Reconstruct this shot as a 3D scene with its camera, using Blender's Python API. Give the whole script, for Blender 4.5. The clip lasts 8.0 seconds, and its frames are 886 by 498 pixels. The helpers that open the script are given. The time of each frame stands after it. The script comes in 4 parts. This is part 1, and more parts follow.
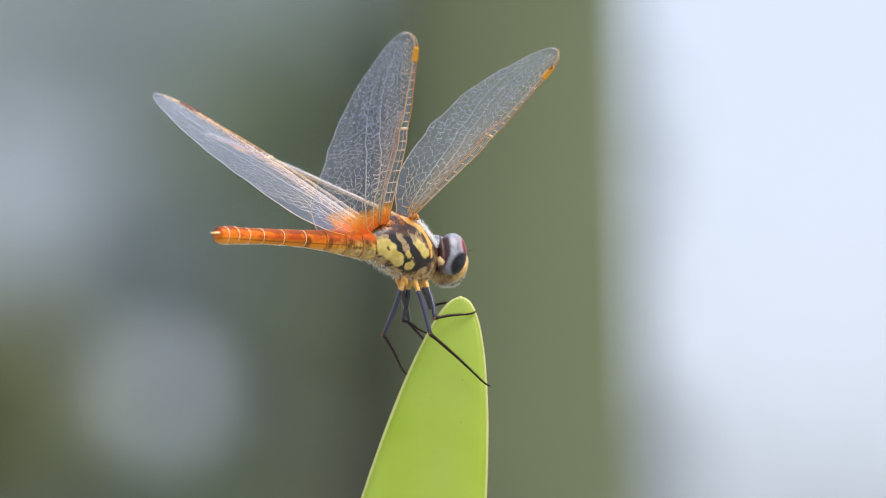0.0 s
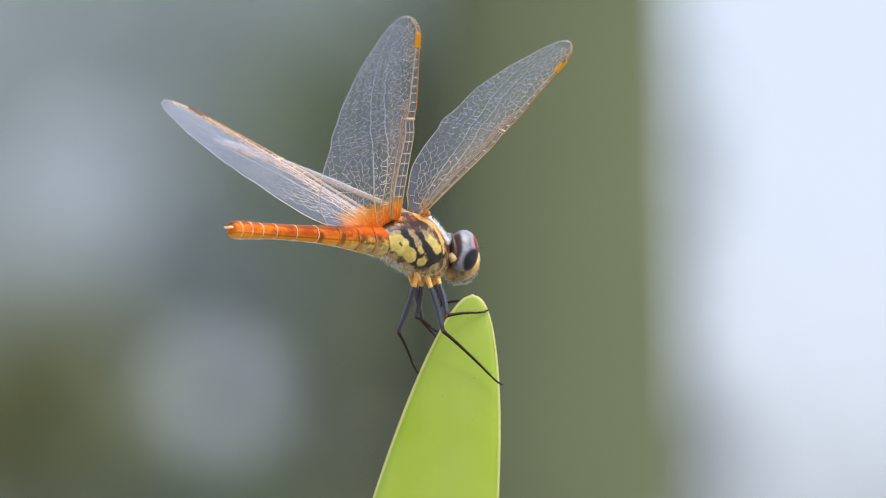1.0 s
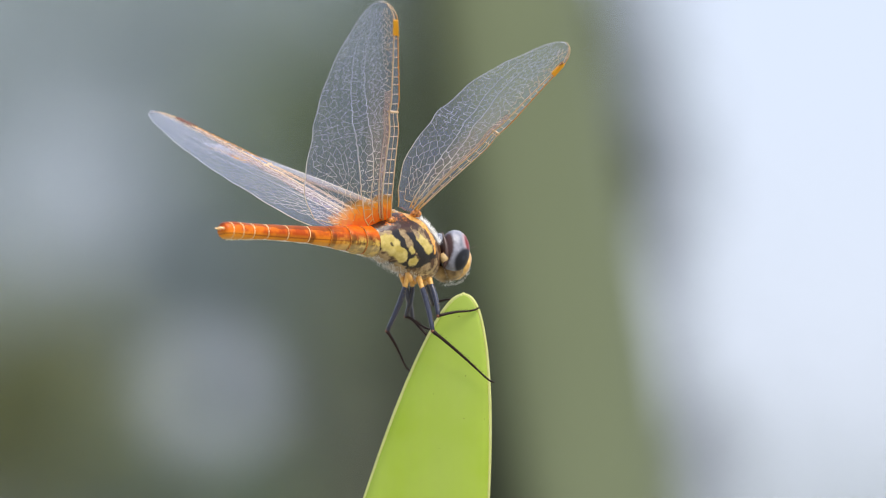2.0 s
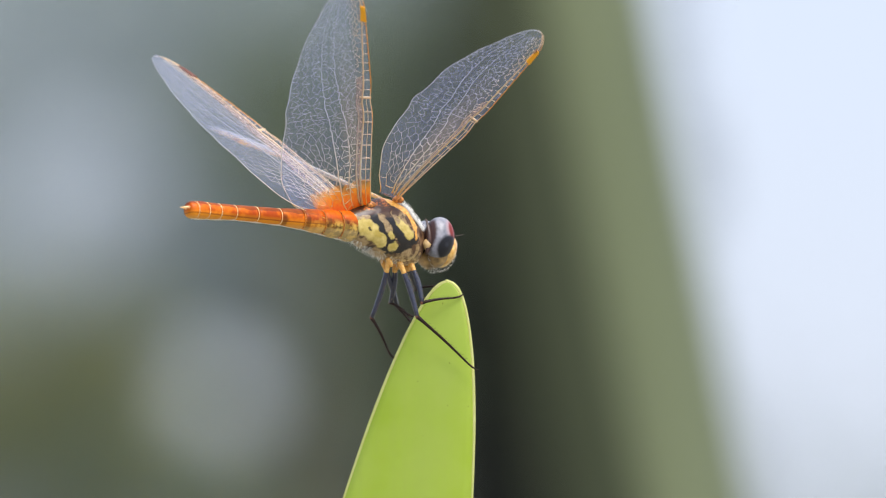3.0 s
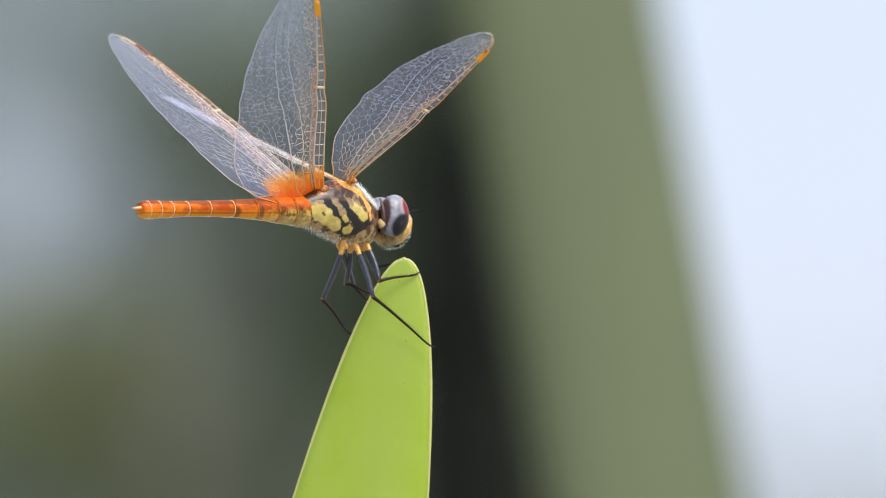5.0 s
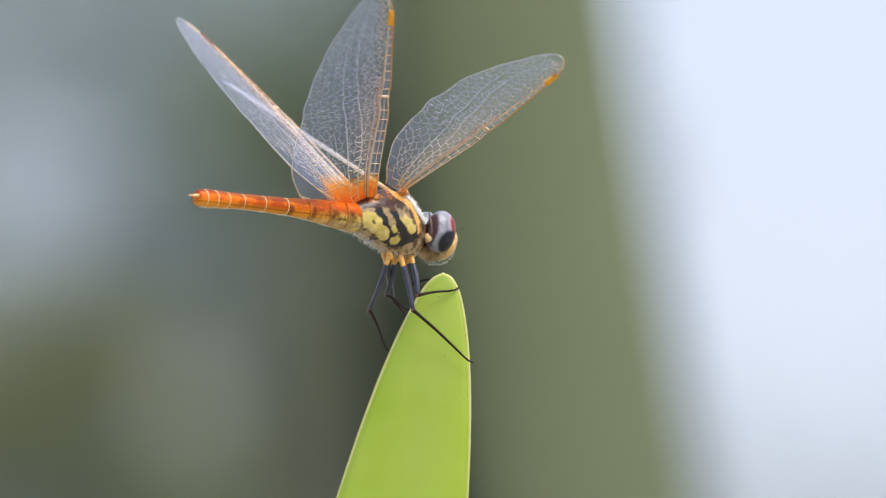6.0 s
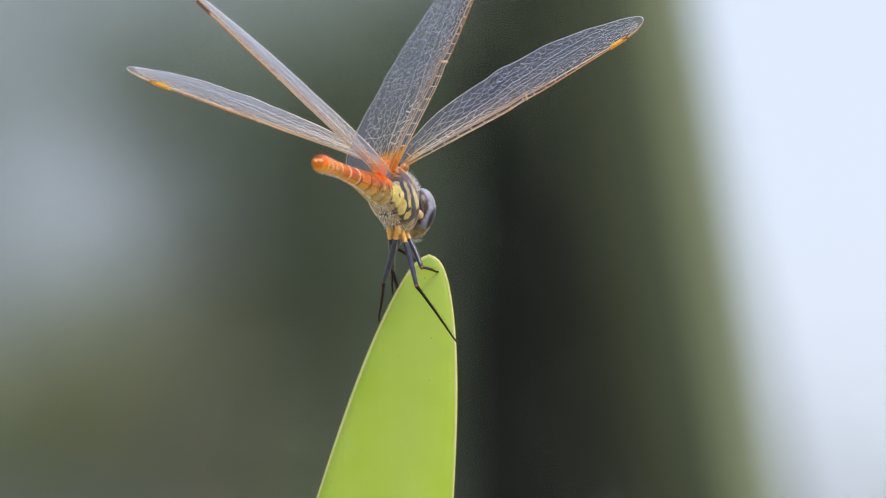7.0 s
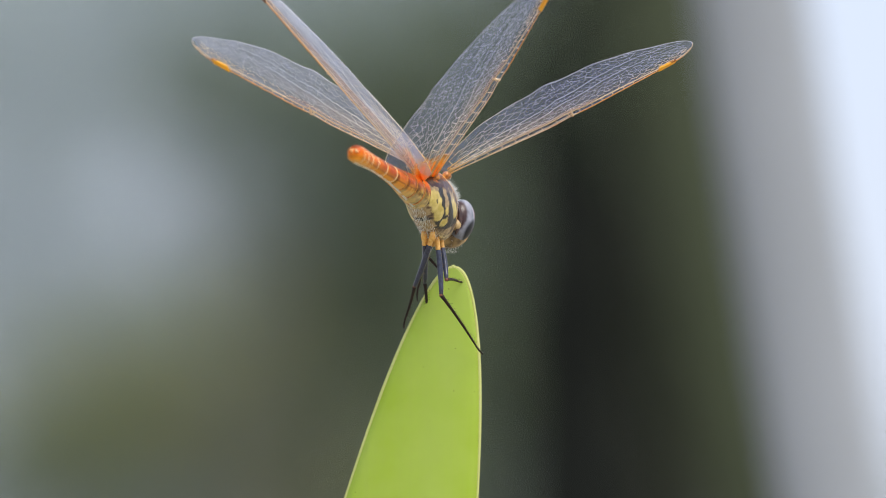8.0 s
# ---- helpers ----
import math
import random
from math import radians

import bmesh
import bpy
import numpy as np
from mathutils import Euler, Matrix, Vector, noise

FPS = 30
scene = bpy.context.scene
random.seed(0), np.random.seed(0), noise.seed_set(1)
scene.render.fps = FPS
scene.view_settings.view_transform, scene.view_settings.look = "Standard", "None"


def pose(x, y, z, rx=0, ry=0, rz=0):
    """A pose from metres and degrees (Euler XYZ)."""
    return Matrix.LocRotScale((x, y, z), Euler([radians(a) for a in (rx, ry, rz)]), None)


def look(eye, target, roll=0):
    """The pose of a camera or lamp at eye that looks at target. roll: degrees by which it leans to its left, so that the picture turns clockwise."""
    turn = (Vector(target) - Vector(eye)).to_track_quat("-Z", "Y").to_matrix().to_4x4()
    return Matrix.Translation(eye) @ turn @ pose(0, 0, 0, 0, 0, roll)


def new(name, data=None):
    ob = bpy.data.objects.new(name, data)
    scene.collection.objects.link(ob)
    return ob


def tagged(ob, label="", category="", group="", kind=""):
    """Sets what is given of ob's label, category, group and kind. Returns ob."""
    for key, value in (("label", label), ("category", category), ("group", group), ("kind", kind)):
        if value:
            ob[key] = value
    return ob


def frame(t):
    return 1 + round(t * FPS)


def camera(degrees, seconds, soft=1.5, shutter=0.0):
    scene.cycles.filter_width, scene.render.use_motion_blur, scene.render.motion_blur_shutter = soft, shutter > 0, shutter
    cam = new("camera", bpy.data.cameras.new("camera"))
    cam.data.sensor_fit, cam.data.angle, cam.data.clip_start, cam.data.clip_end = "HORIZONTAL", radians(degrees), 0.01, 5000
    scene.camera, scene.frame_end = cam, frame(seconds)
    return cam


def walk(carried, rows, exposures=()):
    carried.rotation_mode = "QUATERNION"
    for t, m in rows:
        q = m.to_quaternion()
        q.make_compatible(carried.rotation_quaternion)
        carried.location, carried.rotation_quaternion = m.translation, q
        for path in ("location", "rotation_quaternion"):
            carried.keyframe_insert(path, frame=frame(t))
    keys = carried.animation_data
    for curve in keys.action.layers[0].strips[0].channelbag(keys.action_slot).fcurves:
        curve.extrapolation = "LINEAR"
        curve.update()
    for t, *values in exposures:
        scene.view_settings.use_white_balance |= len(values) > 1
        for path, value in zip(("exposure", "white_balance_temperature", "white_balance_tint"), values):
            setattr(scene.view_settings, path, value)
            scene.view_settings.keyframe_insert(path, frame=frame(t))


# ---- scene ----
DEGREES = 5.026
REACH = 1.1166            # metres from the lens to the leaf's tip
U = 6.25e-5               # the dragonfly is drawn in units of 1/16 mm
TIP = 0.75                # height of the leaf's tip over the ground
RIG = pose(0, 0, TIP, 4.0, 0, 0)   # the camera looks up by four degrees

CAMERA_ROWS = [  # seconds, mm right of the leaf's tip, mm above it, degrees of turn
    (0, -8.162, 5.488, -0.3207),
    (0.5, -5.425, 5.106, -0.1603),
    (1, -3.256, 5.300, 0.0000),
    (1.2, -3.062, 5.062, 0.0000),
    (2.3, -3.032, 5.146, -0.0480),
    (2.5, -3.111, 5.394, -0.0320),
    (3, -0.481, 3.669, 0.0000),
    (3.5, 3.485, 3.956, 0.2083),
    (3.7, 4.750, 3.500, 0.2567),
    (3.8, 5.051, 3.816, 0.3047),
    (3.9, 5.795, 3.271, 0.3367),
    (4, 6.274, 3.381, 0.3367),
    (4.5, -0.648, 2.906, -0.0480),
    (4.7, -0.791, 1.155, -0.2247),
    (5.8, -3.613, 2.425, -0.2887),
    (6, -5.002, 2.906, -0.2567),
    (6.2, -3.900, 2.909, -0.1763),
    (6.3, -1.000, 2.375, -0.0480),
    (6.4, 0.938, 2.125, 0.0963),
    (6.5, 2.979, 1.756, 0.1923),
    (6.6, 2.962, 1.034, 0.1603),
    (7, 2.155, 0.894, 0.0320),
    (7.2, 1.750, -0.187, -0.0320),
    (7.5, 0.277, 3.094, 0.1123),
    (7.6, 1.438, 3.187, 0.1603),
    (8, 7.600, 2.044, 0.4490),
]
BODY_ROWS = [  # seconds, place in mm, then roll, pitch and heading in degrees
    (0, -6.31, -1.48, 5.70, -4.4, -0.2, 41.5),
    (0.5, -6.50, -1.48, 5.89, -9.3, 0.2, 40.4),
    (1, -6.33, -1.50, 5.87, -6.7, 0.3, 42.4),
    (1.2, -6.32, -1.50, 5.79, -6.6, 0.9, 42.1),
    (2.3, -6.31, -1.49, 5.63, -7.9, 0.2, 42.5),
    (2.5, -6.28, -1.49, 5.97, -7.8, 2.0, 41.7),
    (3, -6.52, -1.50, 5.78, -8.3, 1.7, 36.3),
    (3.5, -6.27, -1.58, 6.16, -8.5, 4.1, 35.8),
    (3.7, -6.26, -1.61, 5.82, -8.7, 1.8, 36.1),
    (3.8, -6.44, -1.34, 5.68, 1.0, 1.6, 9.5),
    (3.9, -6.42, -1.36, 5.28, 3.8, -1.3, 17.9),
    (4, -5.92, -1.65, 5.92, -6.5, -0.1, 37.7),
    (4.5, -6.13, -1.48, 5.85, -4.3, -0.4, 37.6),
    (4.7, -6.74, -1.47, 5.36, -4.7, -2.9, 35.5),
    (5.8, -6.86, -1.41, 5.55, -7.7, -1.9, 37.3),
    (6, -5.75, -1.46, 5.93, -2.3, 2.5, 38.1),
    (6.2, -4.84, -2.18, 6.14, 0.6, 4.4, 40.0),
    (6.3, -4.27, -2.99, 6.14, 5.9, 1.6, 50.7),
    (6.5, -2.94, -4.04, 6.45, 4.5, 6.9, 54.8),
    (6.6, -2.11, -4.03, 6.83, 2.6, 11.2, 65.8),
    (7, -3.89, -4.01, 6.62, -3.5, 4.6, 72.9),
    (7.2, -4.04, -3.99, 6.18, 0.2, 1.0, 66.1),
    (7.5, -2.78, -4.01, 6.97, -1.1, 5.6, 75.4),
    (7.6, -2.64, -4.01, 7.07, -2.7, 7.5, 76.3),
    (8, -2.27, -4.11, 7.07, 2.4, 8.4, 71.8),
]
WING_ROWS = [  # seconds, then sweep, rise and twist of: left fore, left hind, right fore, right hind
    (0, -4.0, 22.5, 20.0, -26.6, 34.2, 3.2, -3.6, 29.9, 14.3, -32.7, 38.9, 6.9),
    (0.5, -4.0, 27, 20.0, -28.4, 39.8, 5.5, -2.6, 27.8, 14.5, -33.5, 39.9, 17.0),
    (1, -4.0, 23, 20.0, -25.6, 33.8, -0.2, -3.4, 28.5, 13.6, -35.0, 40.5, 14.1),
    (1.2, -4.0, 23, 20.0, -25.6, 33.8, -0.2, -3.4, 28.5, 13.6, -35.0, 40.5, 14.1),
    (2.3, -4.0, 22.5, 20.0, -25.3, 31.6, -2.5, -1.8, 27.4, 25.1, -38.8, 46.3, 27.0),
    (2.5, -4.0, 23, 20.0, -27.9, 34.6, -5.0, -2.9, 28.3, 23.7, -37.1, 43.0, 21.1),
    (3, -4.0, 24.0, 20.0, -32.9, 41.6, 4.6, 0.1, 25.8, 20.5, -37.6, 42.8, 20.5),
    (3.5, -4.0, 24.0, 20.0, -31.1, 41.2, -1.5, 1.8, 25.6, 24.9, -38.6, 45.2, 33.0),
    (3.7, -4.0, 24.0, 20.0, -32.0, 41.4, 1.5, 0.9, 25.7, 22.7, -38.1, 44.0, 26.7),
    (3.8, -3.5, 31.9, 27.3, -40.0, 49.1, 6.8, 0.9, 18.8, 17.6, -30.5, 36.8, -5.6),
    (3.9, 3.7, 36.1, 28.4, -30.3, 49.9, 12.3, -6.7, 22.5, 27.1, -39.4, 41.6, 0.2),
    (4, -4.0, 29.0, 20.0, -28.5, 44.3, 10.2, -4.2, 25.1, 17.5, -38.4, 43.5, 21.0),
    (4.5, -4.0, 24.0, 20.0, -29.0, 40.0, 5.4, -1.4, 26.0, 16.5, -35.7, 43.6, 18.6),
    (4.7, -4.0, 24.0, 20.0, -29.6, 43.2, 7.4, 0.1, 24.8, 17.9, -34.6, 44.5, 21.6),
    (5.8, -4.0, 24.0, 20.0, -27.0, 38.4, 3.6, -0.1, 21.8, 18.1, -34.6, 40.9, 14.6),
    (6, -2.0, 26.0, 22.0, -29.3, 43.4, 14.9, -1.0, 24.1, 24.7, -36.2, 42.6, 15.7),
    (6.2, -3.0, 28.0, 25.0, -37.0, 47.0, 10.0, 0.0, 24.0, 18.0, -34.4, 43.2, 14.6),
    (6.3, -3.2, 27.9, 26.8, -37.0, 47.2, 24.0, -0.6, 25.3, 18.8, -34.5, 43.0, 13.7),
    (6.5, -3.5, 27.6, 30.4, -37.1, 47.7, 27.5, -1.8, 27.8, 20.4, -34.6, 42.6, 12.1),
    (6.6, -7.9, 25.2, 25.3, -36.5, 45.7, 23.0, -0.0, 28.1, 22.2, -47.7, 32.8, 8.0),
    (7, -6.5, 24.3, 17.8, -39.2, 43.9, 19.7, 3.6, 27.0, 19.7, -40.6, 46.0, 14.7),
    (7.2, -6.7, 25.0, 20.2, -39.0, 42.9, 21.0, 0.4, 27.2, 22.1, -42.7, 44.1, 16.2),
    (7.5, -7.0, 26.0, 23.7, -38.8, 41.4, 16.0, -4.3, 27.5, 25.7, -45.7, 41.3, 18.4),
    (7.6, -6.5, 26.0, 25.7, -38.2, 41.8, 17.0, -3.3, 27.8, 23.8, -45.0, 41.2, 17.2),
    (8, -4.2, 25.8, 33.9, -35.8, 43.4, 22.1, 0.5, 29.0, 16.2, -42.2, 40.7, 12.7),
]
SWAY_ROWS = [  # seconds, then for each reed leaf: mm to the right of the perch at eye height, degrees of lean and of turn
    (0, 49.7, -2.0, 0, 17.3, -1.5, 0),
    (0.5, 50.9, -2.0, 0, 19.1, -1.5, 0),
    (1, 51.3, -2.0, 0, 20.1, -1.5, 0),
    (1.2, 51.4, -2.0, 0, 20.7, -1.5, 2),
    (2.3, 25.0, -11.9, 0, 33.2, -11.3, 57),
    (2.5, 30.0, -11.9, 0, 36.7, -11.3, 58),
    (3, 39.7, -11.9, 0, 41.4, -11.3, 60),
    (3.5, 59.8, -11.9, 0, 52.5, -11.3, 78),
    (3.8, 68.0, -11.9, 0, 56.3, -11.3, 78),
    (4, 69.2, -11.9, 0, 55.4, -11.3, 78),
    (4.5, 63.5, -11.9, 0, 49.1, -11.3, 78),
    (4.7, 61.4, -11.9, 0, 43.0, -11.3, 54),
    (5.8, 58.6, -8.5, 0, 24.3, -8.5, 5),
    (6, 59.0, -9.1, 0, 24.1, -9.1, 5),
    (6.2, 60.9, -11.9, 0, 29.0, -11.3, 34),
    (6.5, 69.4, -11.9, 0, 52.2, -11.3, 78),
    (7, 71.9, -11.9, 0, 53.9, -10.0, 78),
    (7.2, 70.2, -11.9, 0, 53.4, -10.0, 78),
    (7.5, 67.5, -11.9, 0, 53.1, -10.0, 78),
    (8, 73.7, -11.9, 0, 64.9, -10.0, 78),
]
DRIFT_ROWS = [  # the added pale leaf: seconds, mm to the right, degrees of lean
    (0.0, 112.5, -9.0),
    (7.2, 113.4, -9.0),
    (7.5, 103.9, -9.0),
    (8.0, 56.3, -9.0),
]

cam = camera(DEGREES, 8.0, soft=0.8, shutter=0.3)
cam.data.dof.use_dof = True
cam.data.dof.focus_distance = 1.1090
cam.data.dof.aperture_fstop = 23.0
cam.data.dof.aperture_blades = 0
walk(cam, [(t, RIG @ pose(x / 1000, -REACH, z / 1000, 90, 0, turn)) for t, x, z, turn in CAMERA_ROWS],
     exposures=[(0.0, 0.75), (8.0, 0.75)])


# ---- light: a bright hazy sky, the sun soft behind thin cloud ----
SUN_UP, SUN_TURN = 58.0, 138.0     # height, and turn from the view's direction towards the right
world = bpy.data.worlds.new("sky")
scene.world = world
world.use_nodes = True
wn = world.node_tree
sky = wn.nodes.new("ShaderNodeTexSky")
sky.sky_type = "NISHITA"
sky.sun_disc = False
sky.sun_elevation = radians(SUN_UP)
sky.sun_rotation = radians(SUN_TURN)
sky.air_density, sky.dust_density, sky.ozone_density = 1.0, 2.2, 1.0
veil = wn.nodes.new("ShaderNodeMix")      # thin white cloud over the blue
veil.data_type = "RGBA"
veil.inputs[0].default_value = 0.72
veil.inputs[7].default_value = (3.55, 3.82, 4.78, 1.0)
wn.links.new(sky.outputs[0], veil.inputs[6])
wn.links.new(veil.outputs[2], wn.nodes["Background"].inputs[0])
wn.nodes["Background"].inputs[1].default_value = 0.13

sun = new("sun", bpy.data.lights.new("sun", "SUN"))
sun.data.energy, sun.data.angle, sun.data.color = 2.7, radians(32), (1.0, 0.95, 0.88)
sx, sy, sz = (math.sin(radians(SUN_TURN)) * math.cos(radians(SUN_UP)), math.cos(radians(SUN_TURN)) * math.cos(radians(SUN_UP)), math.sin(radians(SUN_UP)))
sun.matrix_world = look((sx * 20, sy * 20, sz * 20), (0, 0, 0))


# ---- materials ----
class Nodes:
    """A short way to write node materials."""

    def __init__(self, name):
        self.mat = bpy.data.materials.new(name)
        self.mat.use_nodes = True
        self.tree = self.mat.node_tree
        self.tree.nodes.clear()
        self.out = self.tree.nodes.new("ShaderNodeOutputMaterial")

    def add(self, kind, *links, **values):
        node = self.tree.nodes.new("ShaderNode" + kind)
        if "p_operation" in values:
            node.operation = values["p_operation"]
        if "p_data_type" in values:
            node.data_type, node.blend_type = values["p_data_type"], values["p_blend_type"]
        if "p_feature" in values:
            node.feature = values["p_feature"]
        if "p_interpolation_type" in values:
            node.interpolation_type = values["p_interpolation_type"]
        if "p_vector_type" in values:
            node.vector_type = values["p_vector_type"]
        for where, source in links:
            self.join(source, node.inputs[where])
        for key, value in values.items():
            if not key.startswith("p_"):
                node.inputs[key.replace("_", " ")].default_value = value
        return node

    def join(self, source, socket):
        if isinstance(source, (int, float)):
            socket.default_value = source
        elif isinstance(source, tuple):
            socket.default_value = (*source, 1.0)[:4] if len(source) == 3 and socket.type == "RGBA" else source
        else:
            self.tree.links.new(source.outputs[0] if isinstance(source, bpy.types.Node) else source, socket)

    def math(self, op, a, b=0.0):
        return self.add("Math", (0, a), (1, b), p_operation=op)

    def noise(self, scale, detail=4.0, coords=None, out="Fac"):
        links = [("Vector", coords)] if coords is not None else []
        return self.add("TexNoise", *links, Scale=scale, Detail=detail).outputs[out]

    def ramp(self, fac, *stops):
        node = self.add("ValToRGB", (0, fac))
        ramp = node.color_ramp
        while len(ramp.elements) < len(stops):
            ramp.elements.new(0.5)
        for el, (where, colour) in zip(ramp.elements, stops):
            el.position = where
            el.color = (*colour, 1.0) if isinstance(colour, tuple) else (colour, colour, colour, 1.0)
        return node

    def mix(self, fac, a, b, blend="MIX"):
        node = self.add("Mix", p_data_type="RGBA", p_blend_type=blend)
        for i, v in ((0, fac), (6, a), (7, b)):
            self.join(v, node.inputs[i])
        return node.outputs[2]

    def place(self):
        return self.add("TexCoord").outputs["Object"]

    def axes(self):
        node = self.add("SeparateXYZ", (0, self.place()))
        return node.outputs[0], node.outputs[1], node.outputs[2]

    def near(self, centre, radius, soft, coords=None):
        """1 within the radius of a point of the object's space, falling to 0 over soft."""
        d = self.add("VectorMath", (0, coords or self.place()), (1, tuple(c * U for c in centre)), p_operation="DISTANCE").outputs["Value"]
        return self.add("MapRange", (0, d), (1, (radius + soft) * U), (2, (radius - soft) * U), p_interpolation_type="SMOOTHSTEP").outputs[0]

    def rod(self, a, b, radius, soft, coords):
        """1 within the radius of the line from a to b, falling to 0 over soft."""
        a, b = Vector(a) * U, Vector(b) * U
        way = b - a
        off = self.add("VectorMath", (0, coords), (1, tuple(a)), p_operation="SUBTRACT").outputs[0]
        w = self.add("VectorMath", (0, off), (1, tuple(way / way.length_squared)), p_operation="DOT_PRODUCT").outputs["Value"]
        w = self.add("Clamp", (0, w))
        foot = self.add("VectorMath", (0, tuple(way)), p_operation="SCALE")
        self.join(w, foot.inputs["Scale"])
        d = self.add("VectorMath", (0, off), (1, foot.outputs[0]), p_operation="DISTANCE").outputs["Value"]
        return self.add("MapRange", (0, d), (1, (radius + soft) * U), (2, (radius - soft) * U), p_interpolation_type="SMOOTHSTEP").outputs[0]

    def span(self, value, low, high):
        return self.add("MapRange", (0, value), (1, low), (2, high)).outputs[0]

    def finish(self, shader):
        self.tree.links.new(shader.outputs[0], self.out.inputs[0])
        return self.mat

    def skin(self, colour, rough=0.5, bump=None, depth=0.3, size=0.0002, **values):
        node = self.add("BsdfPrincipled", ("Base Color", colour), ("Roughness", rough), **values)
        if bump is not None:
            b = self.add("Bump", ("Height", bump), Strength=depth, Distance=size)
            self.tree.links.new(b.outputs[0], node.inputs["Normal"])
        return node


def leafy(name, dark, light, scale, glow=0.35, rough=0.5, depth=0.2, size=0.001):
    """Foliage: a thin skin that also lets light through."""
    n = Nodes(name)
    grain = n.noise(scale, 5.0, n.place())
    own = n.add("NewGeometry").outputs["Random Per Island"]
    colour = n.mix(grain, dark, light)
    colour = n.mix(n.span(own, 0.0, 1.6), colour, light)
    face = n.skin(colour, rough, grain, depth, size)
    back = n.add("BsdfTranslucent", ("Color", n.mix(0.5, colour, light)))
    return n.finish(n.add("MixShader", (0, glow), (1, face), (2, back)))


def perch_skin():
    n = Nodes("perch_leaf_skin")
    at = n.place()
    x, y, z = n.axes()
    stretched = n.add("Mapping", (0, at), p_vector_type="POINT")
    stretched.inputs["Scale"].default_value = (1600.0, 300.0, 45.0)
    lines = n.noise(1.0, 3.0, stretched)
    cloud = n.noise(160.0, 3.0, at)
    colour = n.mix(n.span(cloud, 0.3, 0.7), (0.43, 0.575, 0.045), (0.51, 0.64, 0.105))
    colour = n.mix(n.math("MULTIPLY", n.span(lines, 0.35, 0.7), 0.16), colour, (0.42, 0.52, 0.13))
    # light on the hollow blade's middle is put into the colour
    mid = n.math("SUBTRACT", x, n.math("MULTIPLY", z, 0.19))
    pale = n.span(n.math("ABSOLUTE", n.math("SUBTRACT", mid, 0.0016)), 0.0058, 0.0004)
    colour = n.mix(n.math("MULTIPLY", pale, 0.32), colour, (0.50, 0.60, 0.20))
    specks = n.add("TexVoronoi", (0, at), Scale=420.0).outputs[0]
    colour = n.mix(n.span(specks, 0.035, 0.02), colour, (0.12, 0.15, 0.02))
    face = n.skin(colour, 0.38, lines, 0.06, 0.0001)
    back = n.add("BsdfTranslucent", ("Color", n.mix(0.5, colour, (0.66, 0.82, 0.08))))
    return n.finish(n.add("MixShader", (0, 0.45), (1, face), (2, back)))


def perch_rim():
    n = Nodes("perch_leaf_margin")
    colour = n.mix(n.noise(900.0, 3.0, n.place()), (0.62, 0.66, 0.20), (0.85, 0.85, 0.48))
    face = n.skin(colour, 0.45)
    back = n.add("BsdfTranslucent", ("Color", (0.9, 0.9, 0.4)))
    return n.finish(n.add("MixShader", (0, 0.5), (1, face), (2, back)))


